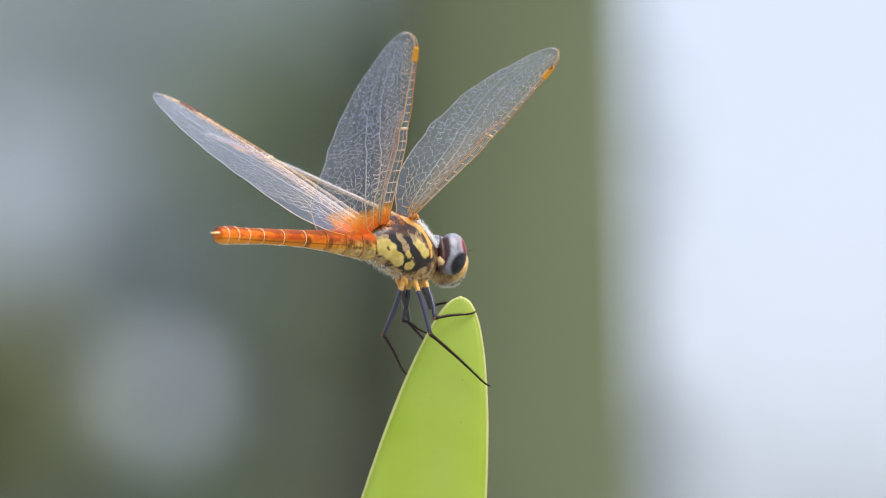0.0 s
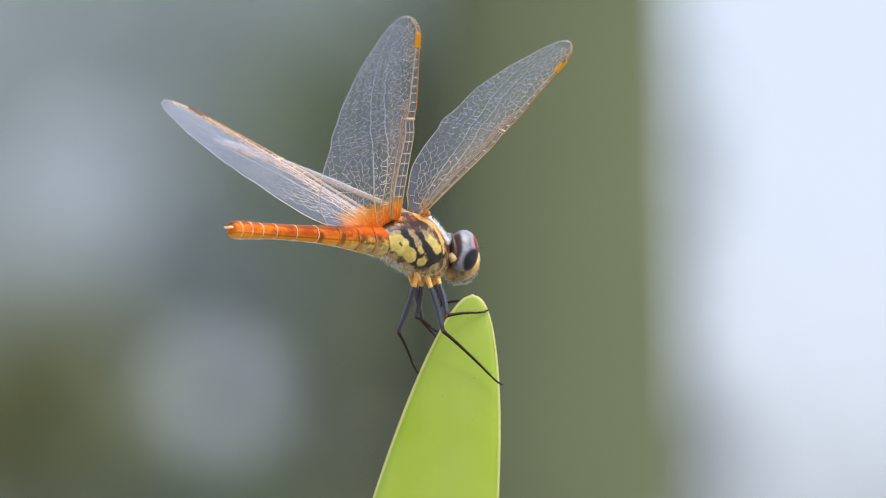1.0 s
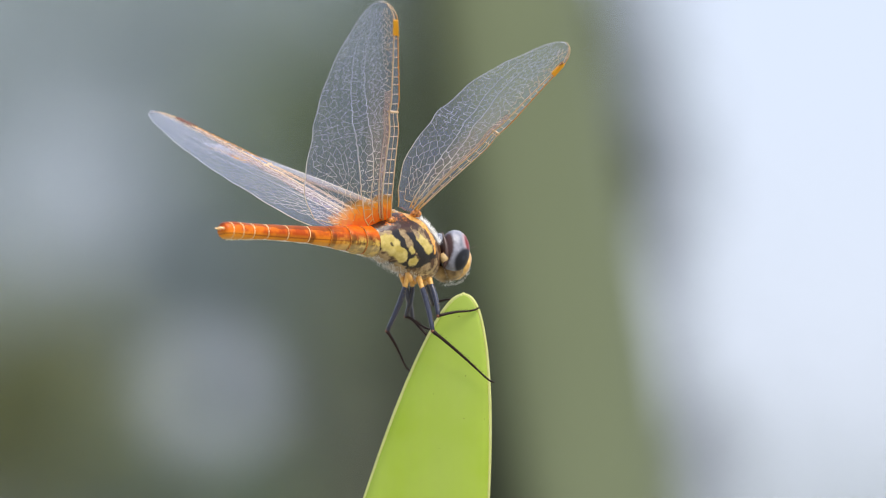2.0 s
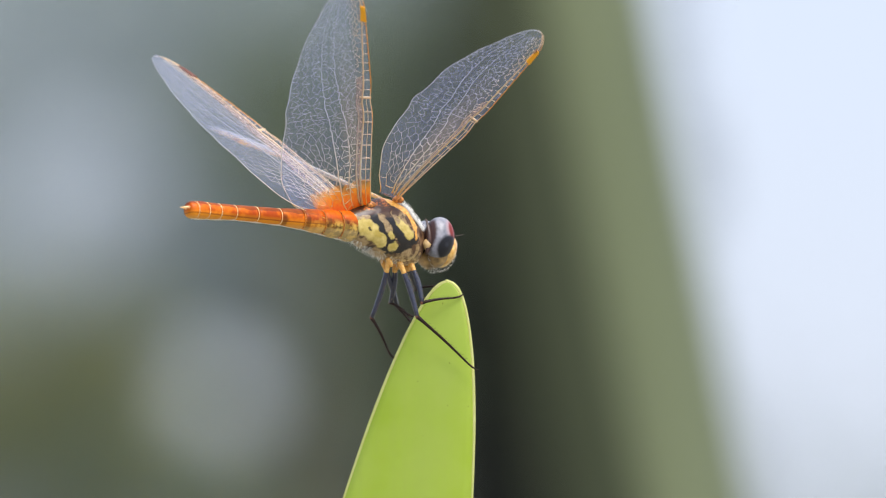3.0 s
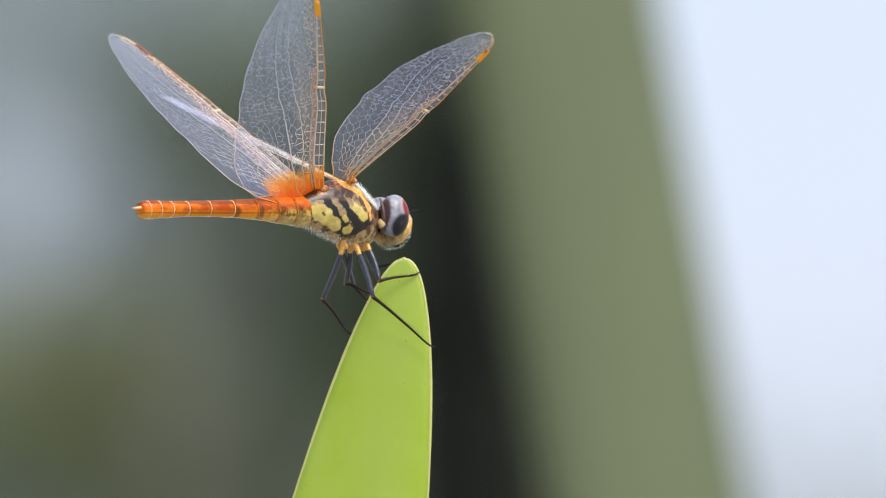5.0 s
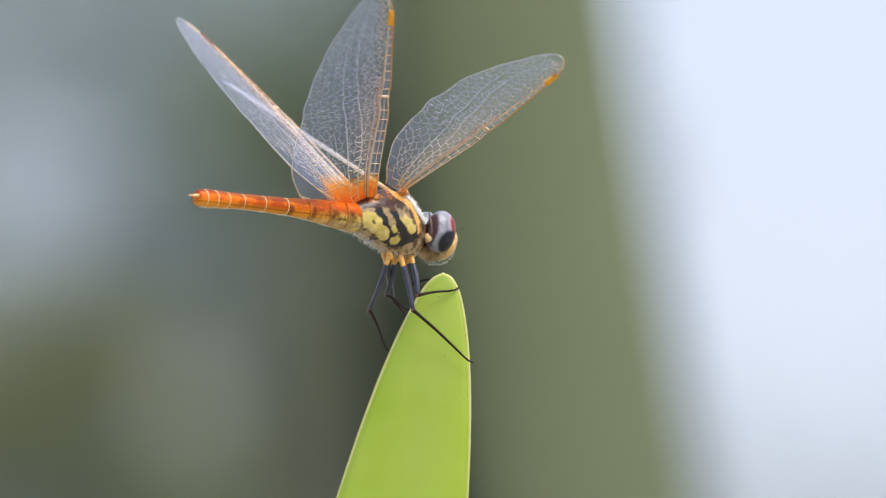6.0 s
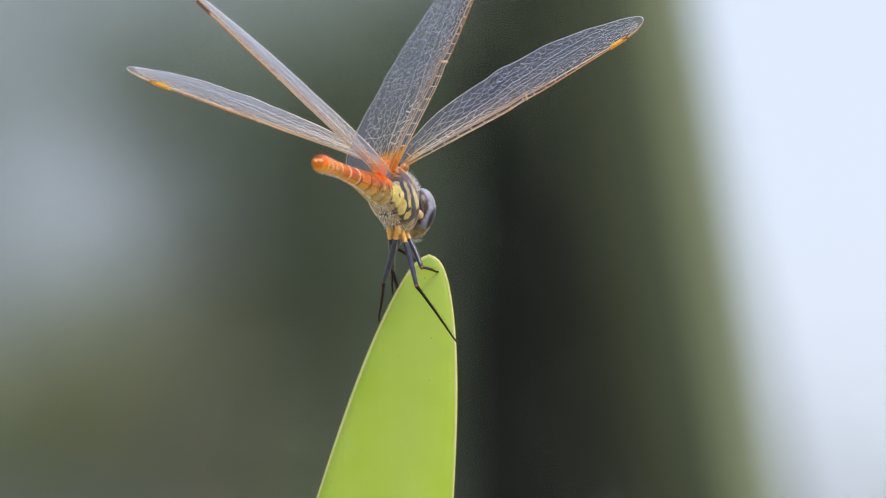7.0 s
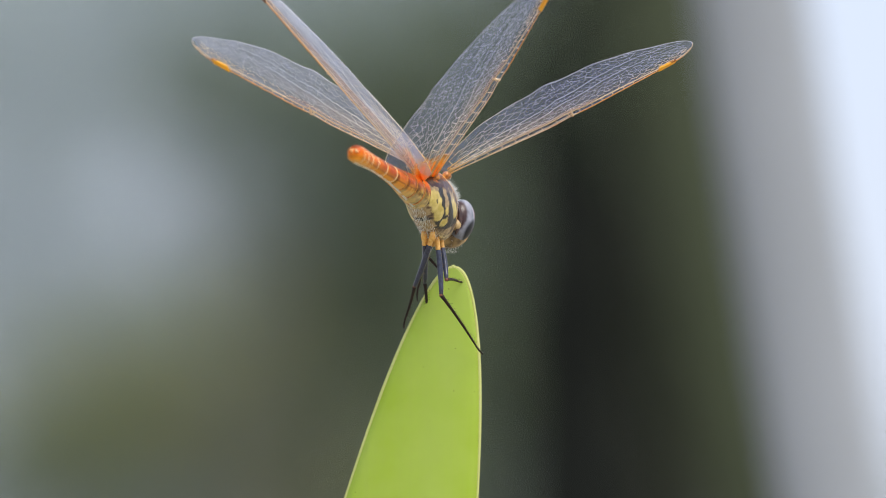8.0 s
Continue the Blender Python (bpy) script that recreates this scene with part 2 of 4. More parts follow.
def thorax_skin():
    """Yellow plates on tan flanks, black slanting seams, a rusty back and a pale belly."""
    n = Nodes("thorax_skin")
    at = n.place()
    x, y, z = n.axes()
    flat = n.add("CombineXYZ", (0, x), (1, 0.0), (2, z))
    wave = n.add("VectorMath", (0, n.noise(1500.0, 3.0, at, "Color")), (1, (0.5, 0.5, 0.5)), p_operation="SUBTRACT")
    shift = n.add("VectorMath", (0, wave), (1, (0.0007, 0.0, 0.0007)), p_operation="MULTIPLY")
    on = n.add("VectorMath", (0, flat), (1, shift), p_operation="ADD").outputs[0]
    fine = n.noise(3400.0, 5.0, at)
    broad = n.noise(1250.0, 3.0, at)
    black = (0.010, 0.008, 0.008)
    yellow = n.mix(n.span(broad, 0.35, 0.65), (0.51, 0.38, 0.080), (0.72, 0.57, 0.19))
    buff = n.mix(n.span(fine, 0.3, 0.7), (0.28, 0.18, 0.085), (0.50, 0.36, 0.18))
    brown = n.mix(fine, (0.035, 0.016, 0.010), (0.13, 0.062, 0.026))
    colour = n.mix(n.span(broad, 0.50, 0.58), brown, n.mix(fine, (0.24, 0.15, 0.065), (0.46, 0.32, 0.15)))
    # black seams first, then the plates that lie between them
    for x0, z0, x1, z1, r in ((-54, 20, -19, -31, 8), (-22, 8, 8, -28, 9), (8, -26, 30, -20, 10), (-30, -40, 20, -38, 6), (-60, -36, -36, -40, 4), (-95, 16, -84, -16, 4)):
        colour = n.mix(n.rod((x0, 0, z0), (x1, 0, z1), r, 1.6, on), colour, black)
    for x0, z0, x1, z1, r, tone in ((-72, 2, -58, -9, 14.5, yellow), (-60, -8, -37, -26, 10, yellow), (-74, 20, -64, 18, 6, buff), (-4, 10, 18, -14, 8.5, yellow), (-9, 16, -5, 12, 6, buff),
                                    (-36, 14, -23, -8, 6, buff), (-22, -13, -18, -17, 5, yellow), (-15, -35, -11, -35, 7.5, yellow),
                                    (-84, -24, -66, -31, 8, buff), (-44, -42, -30, -48, 7, buff), (12, -46, 22, -44, 6, buff)):
        colour = n.mix(n.rod((x0, 0, z0), (x1, 0, z1), r, 2.0, on), colour, tone)
    colour = n.mix(n.rod((-63, 0, -3), (-60, 0, -6), 2.4, 1.5, on), colour, (0.10, 0.07, 0.02))
    rust = n.mix(n.span(n.mix(0.5, fine, broad), 0.51, 0.62), (0.045, 0.016, 0.008), (0.58, 0.16, 0.014))
    colour = n.mix(n.span(n.math("ADD", z, n.math("MULTIPLY", fine, 8 * U)), 31 * U, 36 * U), colour, rust)
    colour = n.mix(n.rod((-80, 0, 22), (-14, 0, 31), 3.2, 1.6, on), colour, (0.05, 0.015, 0.010))
    front = n.mix(n.span(broad, 0.4, 0.6), (0.030, 0.014, 0.010), (0.16, 0.085, 0.04))
    colour = n.mix(n.span(n.math("ADD", x, n.math("MULTIPLY", z, 0.35)), 34 * U, 38 * U), colour, front)
    collar = n.mix(n.span(fine, 0.3, 0.7), (0.62, 0.24, 0.02), (0.88, 0.50, 0.13))
    for x0, z0, x1, z1, r in ((-8, 50, 22, 28, 8), (22, 28, 33, 0, 6.5), (33, 0, 34, -18, 4)):
        colour = n.mix(n.rod((x0, 0, z0), (x1, 0, z1), r, 1.6, on), colour, collar)
    tan = n.mix(n.span(n.noise(2600.0, 4.0, at), 0.4, 0.6), (0.20, 0.115, 0.05), (0.60, 0.45, 0.23))
    colour = n.mix(n.span(z, -46 * U, -56 * U), colour, tan)
    return n.finish(n.skin(colour, 0.34, n.noise(1900.0, 3.0, at), 0.4, 0.00016, Coat_Weight=0.08, Coat_Roughness=0.2))


def abdomen_skin():
    """Orange rings, dark on the back towards the end, olive and yellow at the root."""
    n = Nodes("abdomen_skin")
    at = n.place()
    x, y, z = n.axes()
    back = n.math("SUBTRACT", z, n.math("ADD", n.math("MULTIPLY", x, -0.05), 2 * U))
    grain = n.noise(2600.0, 5.0, at)
    orange = n.mix(grain, (0.48, 0.070, 0.002), (0.76, 0.20, 0.006))
    blotch = n.noise(620.0, 3.0, at)
    orange = n.mix(n.math("MULTIPLY", n.span(blotch, 0.46, 0.60), 0.75), orange, (0.36, 0.034, 0.002))
    orange = n.mix(n.math("MULTIPLY", n.span(back, -1 * U, -9 * U), 0.6), orange, (0.90, 0.40, 0.03))
    seam = n.math("ABSOLUTE", n.math("ADD", back, 7 * U))
    orange = n.mix(n.math("MULTIPLY", n.span(seam, 1.6 * U, 0.5 * U), 0.7), orange, (0.30, 0.05, 0.004))
    root = n.mix(n.span(n.noise(1700.0, 3.0, at), 0.42, 0.6), (0.13, 0.065, 0.016), (0.62, 0.40, 0.085))
    under = n.mix(n.span(back, 6 * U, -8 * U), orange, root)
    colour = n.mix(n.span(x, -195 * U, -125 * U), orange, under)
    red = n.mix(grain, (0.70, 0.07, 0.004), (0.92, 0.24, 0.01))
    top = n.math("MULTIPLY", n.span(back, 2 * U, 14 * U), n.span(x, -190 * U, -120 * U))
    colour = n.mix(top, colour, red)
    dark = n.math("MULTIPLY", n.span(n.math("ADD", back, n.math("MULTIPLY", n.noise(900.0, 3.0, at), 10 * U)), 12.6 * U, 13.8 * U), n.span(x, -150 * U, -190 * U))
    colour = n.mix(n.math("MULTIPLY", dark, 0.7), colour, (0.16, 0.035, 0.006))
    for joint in (-112, -148, -190, -238):
        gap = n.math("ABSOLUTE", n.math("SUBTRACT", x, (joint + 6) * U))
        mark = n.math("MULTIPLY", n.span(n.math("ADD", gap, n.math("MULTIPLY", grain, 6 * U)), 9 * U, 6 * U), n.span(back, 7 * U, 2 * U))
        colour = n.mix(n.math("MULTIPLY", mark, 0.6), colour, (0.05, 0.02, 0.008))
    belly = n.span(n.math("ADD", back, n.math("MULTIPLY", grain, 5 * U)), -9 * U, -14 * U)
    colour = n.mix(n.math("MULTIPLY", belly, 0.45), colour, (0.72, 0.55, 0.26))
    return n.finish(n.skin(colour, 0.42, n.noise(4200.0, 4.0, at), 0.3, 0.0001, Specular_IOR_Level=0.22))


def eye_skin(side):
    """A glossy compound eye: pale grey with a dark red cap and a black spot."""
    n = Nodes("eye_skin")
    at = n.place()
    x, y, z = n.axes()
    facets = n.add("TexVoronoi", (0, at), Scale=9000.0).outputs[0]
    cloud = n.noise(1200.0, 2.0, at)
    grey = n.mix(n.span(cloud, 0.3, 0.7), (0.13, 0.14, 0.17), (0.30, 0.30, 0.345))
    cap = n.mix(n.noise(2200.0, 2.0, at), (0.14, 0.012, 0.010), (0.26, 0.030, 0.020))
    colour = n.mix(n.near((119, side * 34, -20), 14, 4), grey, (0.05, 0.055, 0.075))
    colour = n.mix(n.near((115, side * 39, 2), 26, 4), colour, (0.36, 0.27, 0.29))
    colour = n.mix(n.near((116, side * 38, 2), 22, 3), colour, cap)
    colour = n.mix(n.near((103, side * 44, -34), 24, 3.5), colour, (0.010, 0.011, 0.016))
    colour = n.mix(n.near((96, side * 50, -30), 6, 3), colour, (0.03, 0.035, 0.05))
    colour = n.mix(n.span(n.math("ADD", x, n.math("MULTIPLY", cloud, 4 * U)), 77 * U, 73 * U), colour, (0.04, 0.018, 0.016))
    return n.finish(n.skin(colour, 0.36, facets, 0.12, 0.00002, Coat_Weight=0.05, Coat_Roughness=0.25, Specular_IOR_Level=0.3))


def face_skin():
    n = Nodes("face_skin")
    at = n.place()
    colour = n.mix(n.span(n.noise(1500.0, 3.0, at), 0.35, 0.65), (0.58, 0.28, 0.05), (0.86, 0.58, 0.20))
    return n.finish(n.skin(colour, 0.35, n.noise(5000.0, 3.0, at), 0.3, 0.00008, Coat_Weight=0.3))


def plain_skin(name, a, b, scale, rough, bump=0.3, size=0.00005, **values):
    n = Nodes(name)
    at = n.place()
    grain = n.noise(scale, 4.0, at)
    return n.finish(n.skin(n.mix(n.span(grain, 0.3, 0.7), a, b), rough, grain, bump, size, **values))


def membrane_skin(hind):
    """Clear wing skin with a grey sheen, amber at the root."""
    n = Nodes("wing_membrane")
    at = n.place()
    x, y, z = n.axes()
    patch = n.noise(900.0, 4.0, at)
    clear = n.add("BsdfTransparent", ("Color", (0.97, 0.98, 1.0)))
    amber_on = n.math("MULTIPLY", n.span(n.math("ADD", x, n.math("MULTIPLY", patch, -30 * U)), (48 if hind else -12) * U, (26 if hind else -40) * U), n.span(n.math("ADD", y, n.math("MULTIPLY", patch, 34 * U)), 116 * U, 90 * U))
    # the sky's bluish reflection is put into the diffuse tint
    tint = n.mix(n.span(amber_on, 0.0, 0.25), (0.50, 0.55, 0.88), n.mix(n.span(n.math("ADD", x, n.math("MULTIPLY", n.add("TexVoronoi", (0, at), Scale=2600.0).outputs[0], 26 * U)), 62 * U, 30 * U), (0.96, 0.38, 0.015), (0.90, 0.16, 0.0)))
    middle = n.math("ABSOLUTE", n.math("SUBTRACT", y, 22 * U))
    band = n.math("MULTIPLY", n.span(n.math("ADD", middle, n.math("MULTIPLY", patch, 10 * U)), 30 * U, 12 * U), n.math("MULTIPLY", n.span(x, 400 * U, 200 * U), n.span(x, 40 * U, 120 * U)))
    band = n.math("MULTIPLY", band, n.math("SUBTRACT", 1.0, amber_on))
    tint = n.mix(n.math("MULTIPLY", band, 0.8), tint, (0.74, 0.56, 0.50))
    matt = n.add("BsdfDiffuse", ("Color", tint))
    veil = n.add("MixShader", (0, 0.5), (1, matt), (2, n.add("BsdfTranslucent", ("Color", tint))))
    crumple = n.add("TexVoronoi", (0, at), Scale=1500.0).outputs[0]
    sheen = n.add("BsdfGlossy", ("Color", (0.80, 0.82, 0.95)), Roughness=0.42)
    bump = n.add("Bump", ("Height", crumple), Strength=0.3, Distance=0.00012)
    n.tree.links.new(bump.outputs[0], sheen.inputs["Normal"])
    crease = n.add("Bump", ("Height", n.noise(700.0, 3.0, at)), Strength=0.5, Distance=0.0006)
    n.tree.links.new(crease.outputs[0], matt.inputs["Normal"])
    body = n.add("MixShader", (0, n.math("SUBTRACT", 0.12, n.math("MULTIPLY", amber_on, 0.09))), (1, veil), (2, sheen))
    amount = n.math("ADD", n.math("MULTIPLY", n.span(patch, 0.35, 0.7), 0.12), n.math("ADD", 0.12, n.math("ADD", n.math("MULTIPLY", amber_on, 0.80), n.math("MULTIPLY", band, 0.10))))
    skin = n.add("MixShader", (0, amount), (1, clear), (2, body))
    gloss = n.math("MULTIPLY", n.add("Fresnel", IOR=1.5), 0.2)
    return n.finish(n.add("MixShader", (0, gloss), (1, skin), (2, sheen)))


def vein_skin():
    """Veins: amber along the front and at the root, pale elsewhere."""
    n = Nodes("wing_vein")
    x, y, z = n.axes()
    base = n.mix(n.span(x, 260 * U, 60 * U), (0.76, 0.78, 0.86), (0.88, 0.78, 0.62))
    base = n.mix(n.span(y, 14 * U, 0.0), base, (0.89, 0.70, 0.48))
    base = n.mix(n.span(x, 55 * U, 5 * U), base, (0.95, 0.60, 0.14))
    colour = n.mix(n.span(n.math("ADD", y, n.math("MULTIPLY", n.span(x, 200 * U, 0.0), -14 * U)), -15.2 * U, -17.4 * U), base, (0.84, 0.42, 0.10))
    face = n.skin(colour, 0.4)
    back = n.add("BsdfTranslucent", ("Color", colour))
    solid = n.add("MixShader", (0, 0.35), (1, face), (2, back))
    thin = n.math("MULTIPLY", n.math("MULTIPLY", n.span(x, 80 * U, 190 * U), n.span(y, 2 * U, 16 * U)), 0.55)
    return n.finish(n.add("MixShader", (0, thin), (1, solid), (2, n.add("BsdfTransparent"))))


def fold_skin():
    n = Nodes("wing_fold_skin")
    at = n.place()
    colour = n.mix(n.span(n.noise(1800.0, 3.0, at), 0.35, 0.65), (0.42, 0.29, 0.24), (0.66, 0.51, 0.45))
    face = n.add("MixShader", (0, 0.4), (1, n.skin(colour, 0.4)), (2, n.add("BsdfTranslucent", ("Color", colour))))
    return n.finish(n.add("MixShader", (0, 0.38), (1, n.add("BsdfTransparent")), (2, face)))


def stigma_skin():
    n = Nodes("wing_spot_skin")
    colour = n.mix(n.noise(3000.0, 3.0, n.place()), (0.98, 0.46, 0.01), (1.0, 0.66, 0.05))
    x, y, z = n.axes()
    colour = n.mix(n.span(n.noise(1100.0, 2.0, n.place()), 0.58, 0.68), colour, (0.30, 0.10, 0.01))
    return n.finish(n.add("MixShader", (0, 0.4), (1, n.skin(colour, 0.4)), (2, n.add("BsdfTranslucent", ("Color", colour)))))


PERCH, RIM = perch_skin(), perch_rim()
THORAX, ABDOMEN, FACE = thorax_skin(), abdomen_skin(), face_skin()
EYES = {1: eye_skin(1), -1: eye_skin(-1)}
MEMBRANES = {False: membrane_skin(False), True: membrane_skin(True)}
VEIN, STIGMA, FOLD = vein_skin(), stigma_skin(), fold_skin()
RING = plain_skin("abdomen_ring", (0.80, 0.46, 0.17), (0.94, 0.74, 0.45), 3000.0, 0.4)
# bluish black, with some of the sky's reflection put into the blue
LEG = plain_skin("leg_skin", (0.010, 0.011, 0.020), (0.045, 0.053, 0.095), 4000.0, 0.34, Coat_Weight=0.25, Specular_IOR_Level=0.45)
SHIN = plain_skin("shin_skin", (0.008, 0.006, 0.006), (0.034, 0.015, 0.010), 5000.0, 0.45, Specular_IOR_Level=0.2)
COXA = plain_skin("coxa_skin", (0.62, 0.27, 0.04), (0.88, 0.54, 0.16), 3000.0, 0.45)
CREAM = plain_skin("cheek_skin", (0.30, 0.17, 0.06), (0.60, 0.43, 0.20), 1600.0, 0.4)
MOUTH = plain_skin("mouth_plates", (0.035, 0.016, 0.009), (0.55, 0.36, 0.14), 700.0, 0.4)
RUST = plain_skin("rusty_skin", (0.16, 0.035, 0.008), (0.80, 0.32, 0.06), 4200.0, 0.4)
KNEE = plain_skin("knee_skin", (0.09, 0.028, 0.014), (0.26, 0.09, 0.045), 4000.0, 0.4)
DARK = plain_skin("dark_skin", (0.02, 0.010, 0.008), (0.07, 0.03, 0.02), 2500.0, 0.4)
FUZZ = leafy("pale_hair", (0.90, 0.89, 0.86), (0.97, 0.97, 0.96), 2000.0, 0.5, 0.6, 0.1, 0.00005)
OLIVE = leafy("olive_blade", (0.043, 0.056, 0.025), (0.068, 0.084, 0.038), 30.0)
LIGHT = leafy("light_olive_blade", (0.088, 0.114, 0.058), (0.205, 0.240, 0.127), 20.0)
PALE = leafy("grey_blur_blade", (0.28, 0.30, 0.31), (0.40, 0.42, 0.45), 30.0)
SAPLING = leafy("sapling_leaf", (0.034, 0.042, 0.021), (0.062, 0.072, 0.038), 12.0)
BUSH = leafy("bush_leaf", (0.082, 0.110, 0.066), (0.152, 0.191, 0.118), 12.0, 0.35)
GREEN = leafy("green_leaf", (0.145, 0.192, 0.10), (0.26, 0.325, 0.185), 12.0, 0.35)
DRY = leafy("withered_leaf", (0.150, 0.165, 0.062), (0.22, 0.24, 0.10), 12.0, 0.25)
# distance haze is put into this pale leaf colour
WOODS = leafy("hazy_far_leaf", (0.19, 0.238, 0.215), (0.315, 0.370, 0.375), 2.0, 0.35)
# the trunk's shade is put into this near-black colour
BARK = plain_skin("bark_with_shade", (0.0045, 0.0056, 0.0047), (0.011, 0.0128, 0.0106), 40.0, 0.95, 0.8, 0.01, Specular_IOR_Level=0.1)
STEM = plain_skin("grey_bark", (0.10, 0.105, 0.075), (0.19, 0.19, 0.14), 40.0, 0.9, 0.6, 0.004)
# unseen ground, kept pale to bounce light onto the insect's underside
SOIL = plain_skin("pale_bounce_ground", (0.20, 0.185, 0.135), (0.32, 0.30, 0.23), 3.0, 0.9, 0.6, 0.03)


# ---- building ----
def part(name, bm, material, parent=None, label="", smooth=True):
    bmesh.ops.recalc_face_normals(bm, faces=bm.faces)
    mesh = bpy.data.meshes.new(name)
    bm.to_mesh(mesh)
    bm.free()
    mesh.materials.append(material)
    if smooth:
        mesh.shade_smooth()
    ob = new(name, mesh)
    ob.parent = parent
    if label:
        tagged(ob, label)
    return ob


def loft(bm, rings, close=True):
    """Skin between rings of equal length; closed at both ends."""
    made = [[bm.verts.new(p) for p in ring] for ring in rings]
    n = len(made[0])
    for a, b in zip(made, made[1:]):
        for i in range(n):
            bm.faces.new((a[i], a[(i + 1) % n], b[(i + 1) % n], b[i]))
    if close:
        bm.faces.new(made[0])
        bm.faces.new(made[-1][::-1])
    return made


def curve_at(stations, t):
    """A smooth value along stations of (key, value, value ...)."""
    keys = [s[0] for s in stations]
    i = max(0, min(len(keys) - 2, sum(k <= t for k in keys) - 1))
    w = (t - keys[i]) / (keys[i + 1] - keys[i])
    w = max(0.0, min(1.0, w))
    p = [stations[max(0, i - 1)], stations[i], stations[i + 1], stations[min(len(keys) - 1, i + 2)]]
    out = []
    for c in range(1, len(stations[0])):
        a, b, d, e = (q[c] for q in p)
        out.append(0.5 * (2 * b + (d - a) * w + (2 * a - 5 * b + 4 * d - e) * w ** 2 + (3 * b - a - 3 * d + e) * w ** 3))
    return out


def tube(bm, points, radii, n=6):
    rings = []
    points = [Vector(p) for p in points]
    for i, (p, r) in enumerate(zip(points, radii)):
        way = (points[min(i + 1, len(points) - 1)] - points[max(i - 1, 0)]).normalized()
        side = way.cross(Vector((0.03, 0.11, 1.0))).normalized()
        up = way.cross(side)
        rings.append([p + r * (math.cos(a) * side + math.sin(a) * up) for a in (2 * math.pi * k / n for k in range(n))])
    loft(bm, rings)


def ball(bm, centre, radii, segments=24, rings=16, warp=0.0):
    made = bmesh.ops.create_uvsphere(bm, u_segments=segments, v_segments=rings, radius=1.0)["verts"]
    for v in made:
        p = Vector([c + r * q for c, r, q in zip(centre, radii, v.co)])
        if warp:
            p += v.co * warp * noise.noise(p * 0.05)
        v.co = p * U


def thing(name, label, category, m=None, group="", kind=""):
    ob = new(name)
    ob.empty_display_size = 0.01
    if m is not None:
        ob.matrix_basis = m
    return tagged(ob, label, category, group, kind)


# ---- the perch: one sword-shaped leaf ----
LEAN, LEAF_LONG = 0.19, 0.78


def half_width(h):
    w = 0.0456 * math.sqrt(max(h, 0.0))
    return w / (1 + (w / 0.0165) ** 4) ** 0.25 * (1.0 - 0.45 * (h / LEAF_LONG) ** 2)


def leaf_section(h, across):
    """A point of the leaf's middle surface: h down from the tip, across from -1 to 1."""
    w = half_width(h)
    return Vector((-LEAN * h + across * w * (1.05 if across > 0 else 1.0), 0.0028 * (h / 0.025) ** 0.8 * 0.35 - 0.10 * w * (1 - across * across) + 0.04 * w * across, -h))


def leaf_thick(h, across):
    return 0.00022 + 0.0005 * min(1.0, h / 0.012) * (1 - across ** 4)


def perch_leaf():
    root = thing("leaf_blade", "fresh yellow-green sword-shaped leaf with pale margins, upright", "leaf", RIG.copy())
    hs = [0.78 * (i / 150) ** 2.2 for i in range(151)]
    cross = [-1 + 2 * j / 14 for j in range(15)]
    bm = bmesh.new()
    rings = []
    for h in hs[1:]:
        ring = []
        for sgn, row in ((-1, cross), (1, cross[::-1])):
            for a in row:
                a2 = a * (1 - 0.00018 / max(half_width(h), 0.0003))
                ring.append(leaf_section(h, a2) + Vector((0, sgn * leaf_thick(h, a), 0)))
        rings.append(ring)
    loft(bm, rings)
    part("blade", bm, PERCH, root)
    for sgn in (-1, 1):
        bm = bmesh.new()
        pts = [leaf_section(h, sgn * 0.985) for h in hs[1:]]
        tube(bm, pts, [0.0002 + 0.00003 * math.sin(0.35 * i) for i in range(len(pts))], 8)
        part("margin", bm, RIM, root, "pale cream leaf margin")
    bm = bmesh.new()
    pts = [leaf_section(hs[1], a) + Vector((0, 0, 0.00008 * (1 - a * a))) for a in (-1, -0.5, 0, 0.5, 1)]
    tube(bm, pts, [0.0002, 0.00022, 0.00024, 0.00022, 0.0002], 8)
    part("margin", bm, RIM, root, "pale cream leaf margin")
    return root


perch_leaf()


# ---- the dragonfly, drawn in its own space: x to the head, y to its left, z up ----
fly = thing("dragonfly", "orange and yellow dragonfly with clear wings, perched on a leaf tip", "dragonfly")


def ring_of(x, zc, ry, rz, n=28, lean=0.0):
    return [Vector((x + lean * math.sin(a) * rz, ry * math.cos(a), zc + rz * math.sin(a))) * U for a in (2 * math.pi * k / n for k in range(n))]


# stations along the thorax: x, middle height, half width, half height
THORAX_SHAPE = [(-92, 4, 22, 25), (-70, 2, 29, 36), (-40, 0, 35, 48), (-8, -2, 38, 57), (22, -5, 38, 58), (40, -8, 35, 51), (54, -11, 26, 36), (66, -13, 17, 22), (78, -15, 13, 15)]


def thorax():
    st = THORAX_SHAPE
    bm = bmesh.new()
    rings = []
    for i in range(36):
        x = -92 + 168 * i / 35
        zc, ry, rz = curve_at(st, x)
        rings.append(ring_of(x, zc, ry, rz, 36, -0.25))
    loft(bm, rings)
    for v in bm.verts:
        p = v.co / U
        v.co += v.normal * 0 + Vector((0, p.y, p.z)).normalized() * U * 1.6 * noise.noise(p * 0.045)
    part("thorax", bm, THORAX, fly, "yellow thorax plates with dark brown seams")
    for x, z, s in ((13, 51, 1), (-48, 40, 1), (13, 51, -1), (-48, 40, -1)):
        bm = bmesh.new()
        ball(bm, (x, s * 17, z), (11, 7, 7), 16, 12, 5.0)
        part("wing_joint", bm, RUST, fly, "rusty orange wing joint")


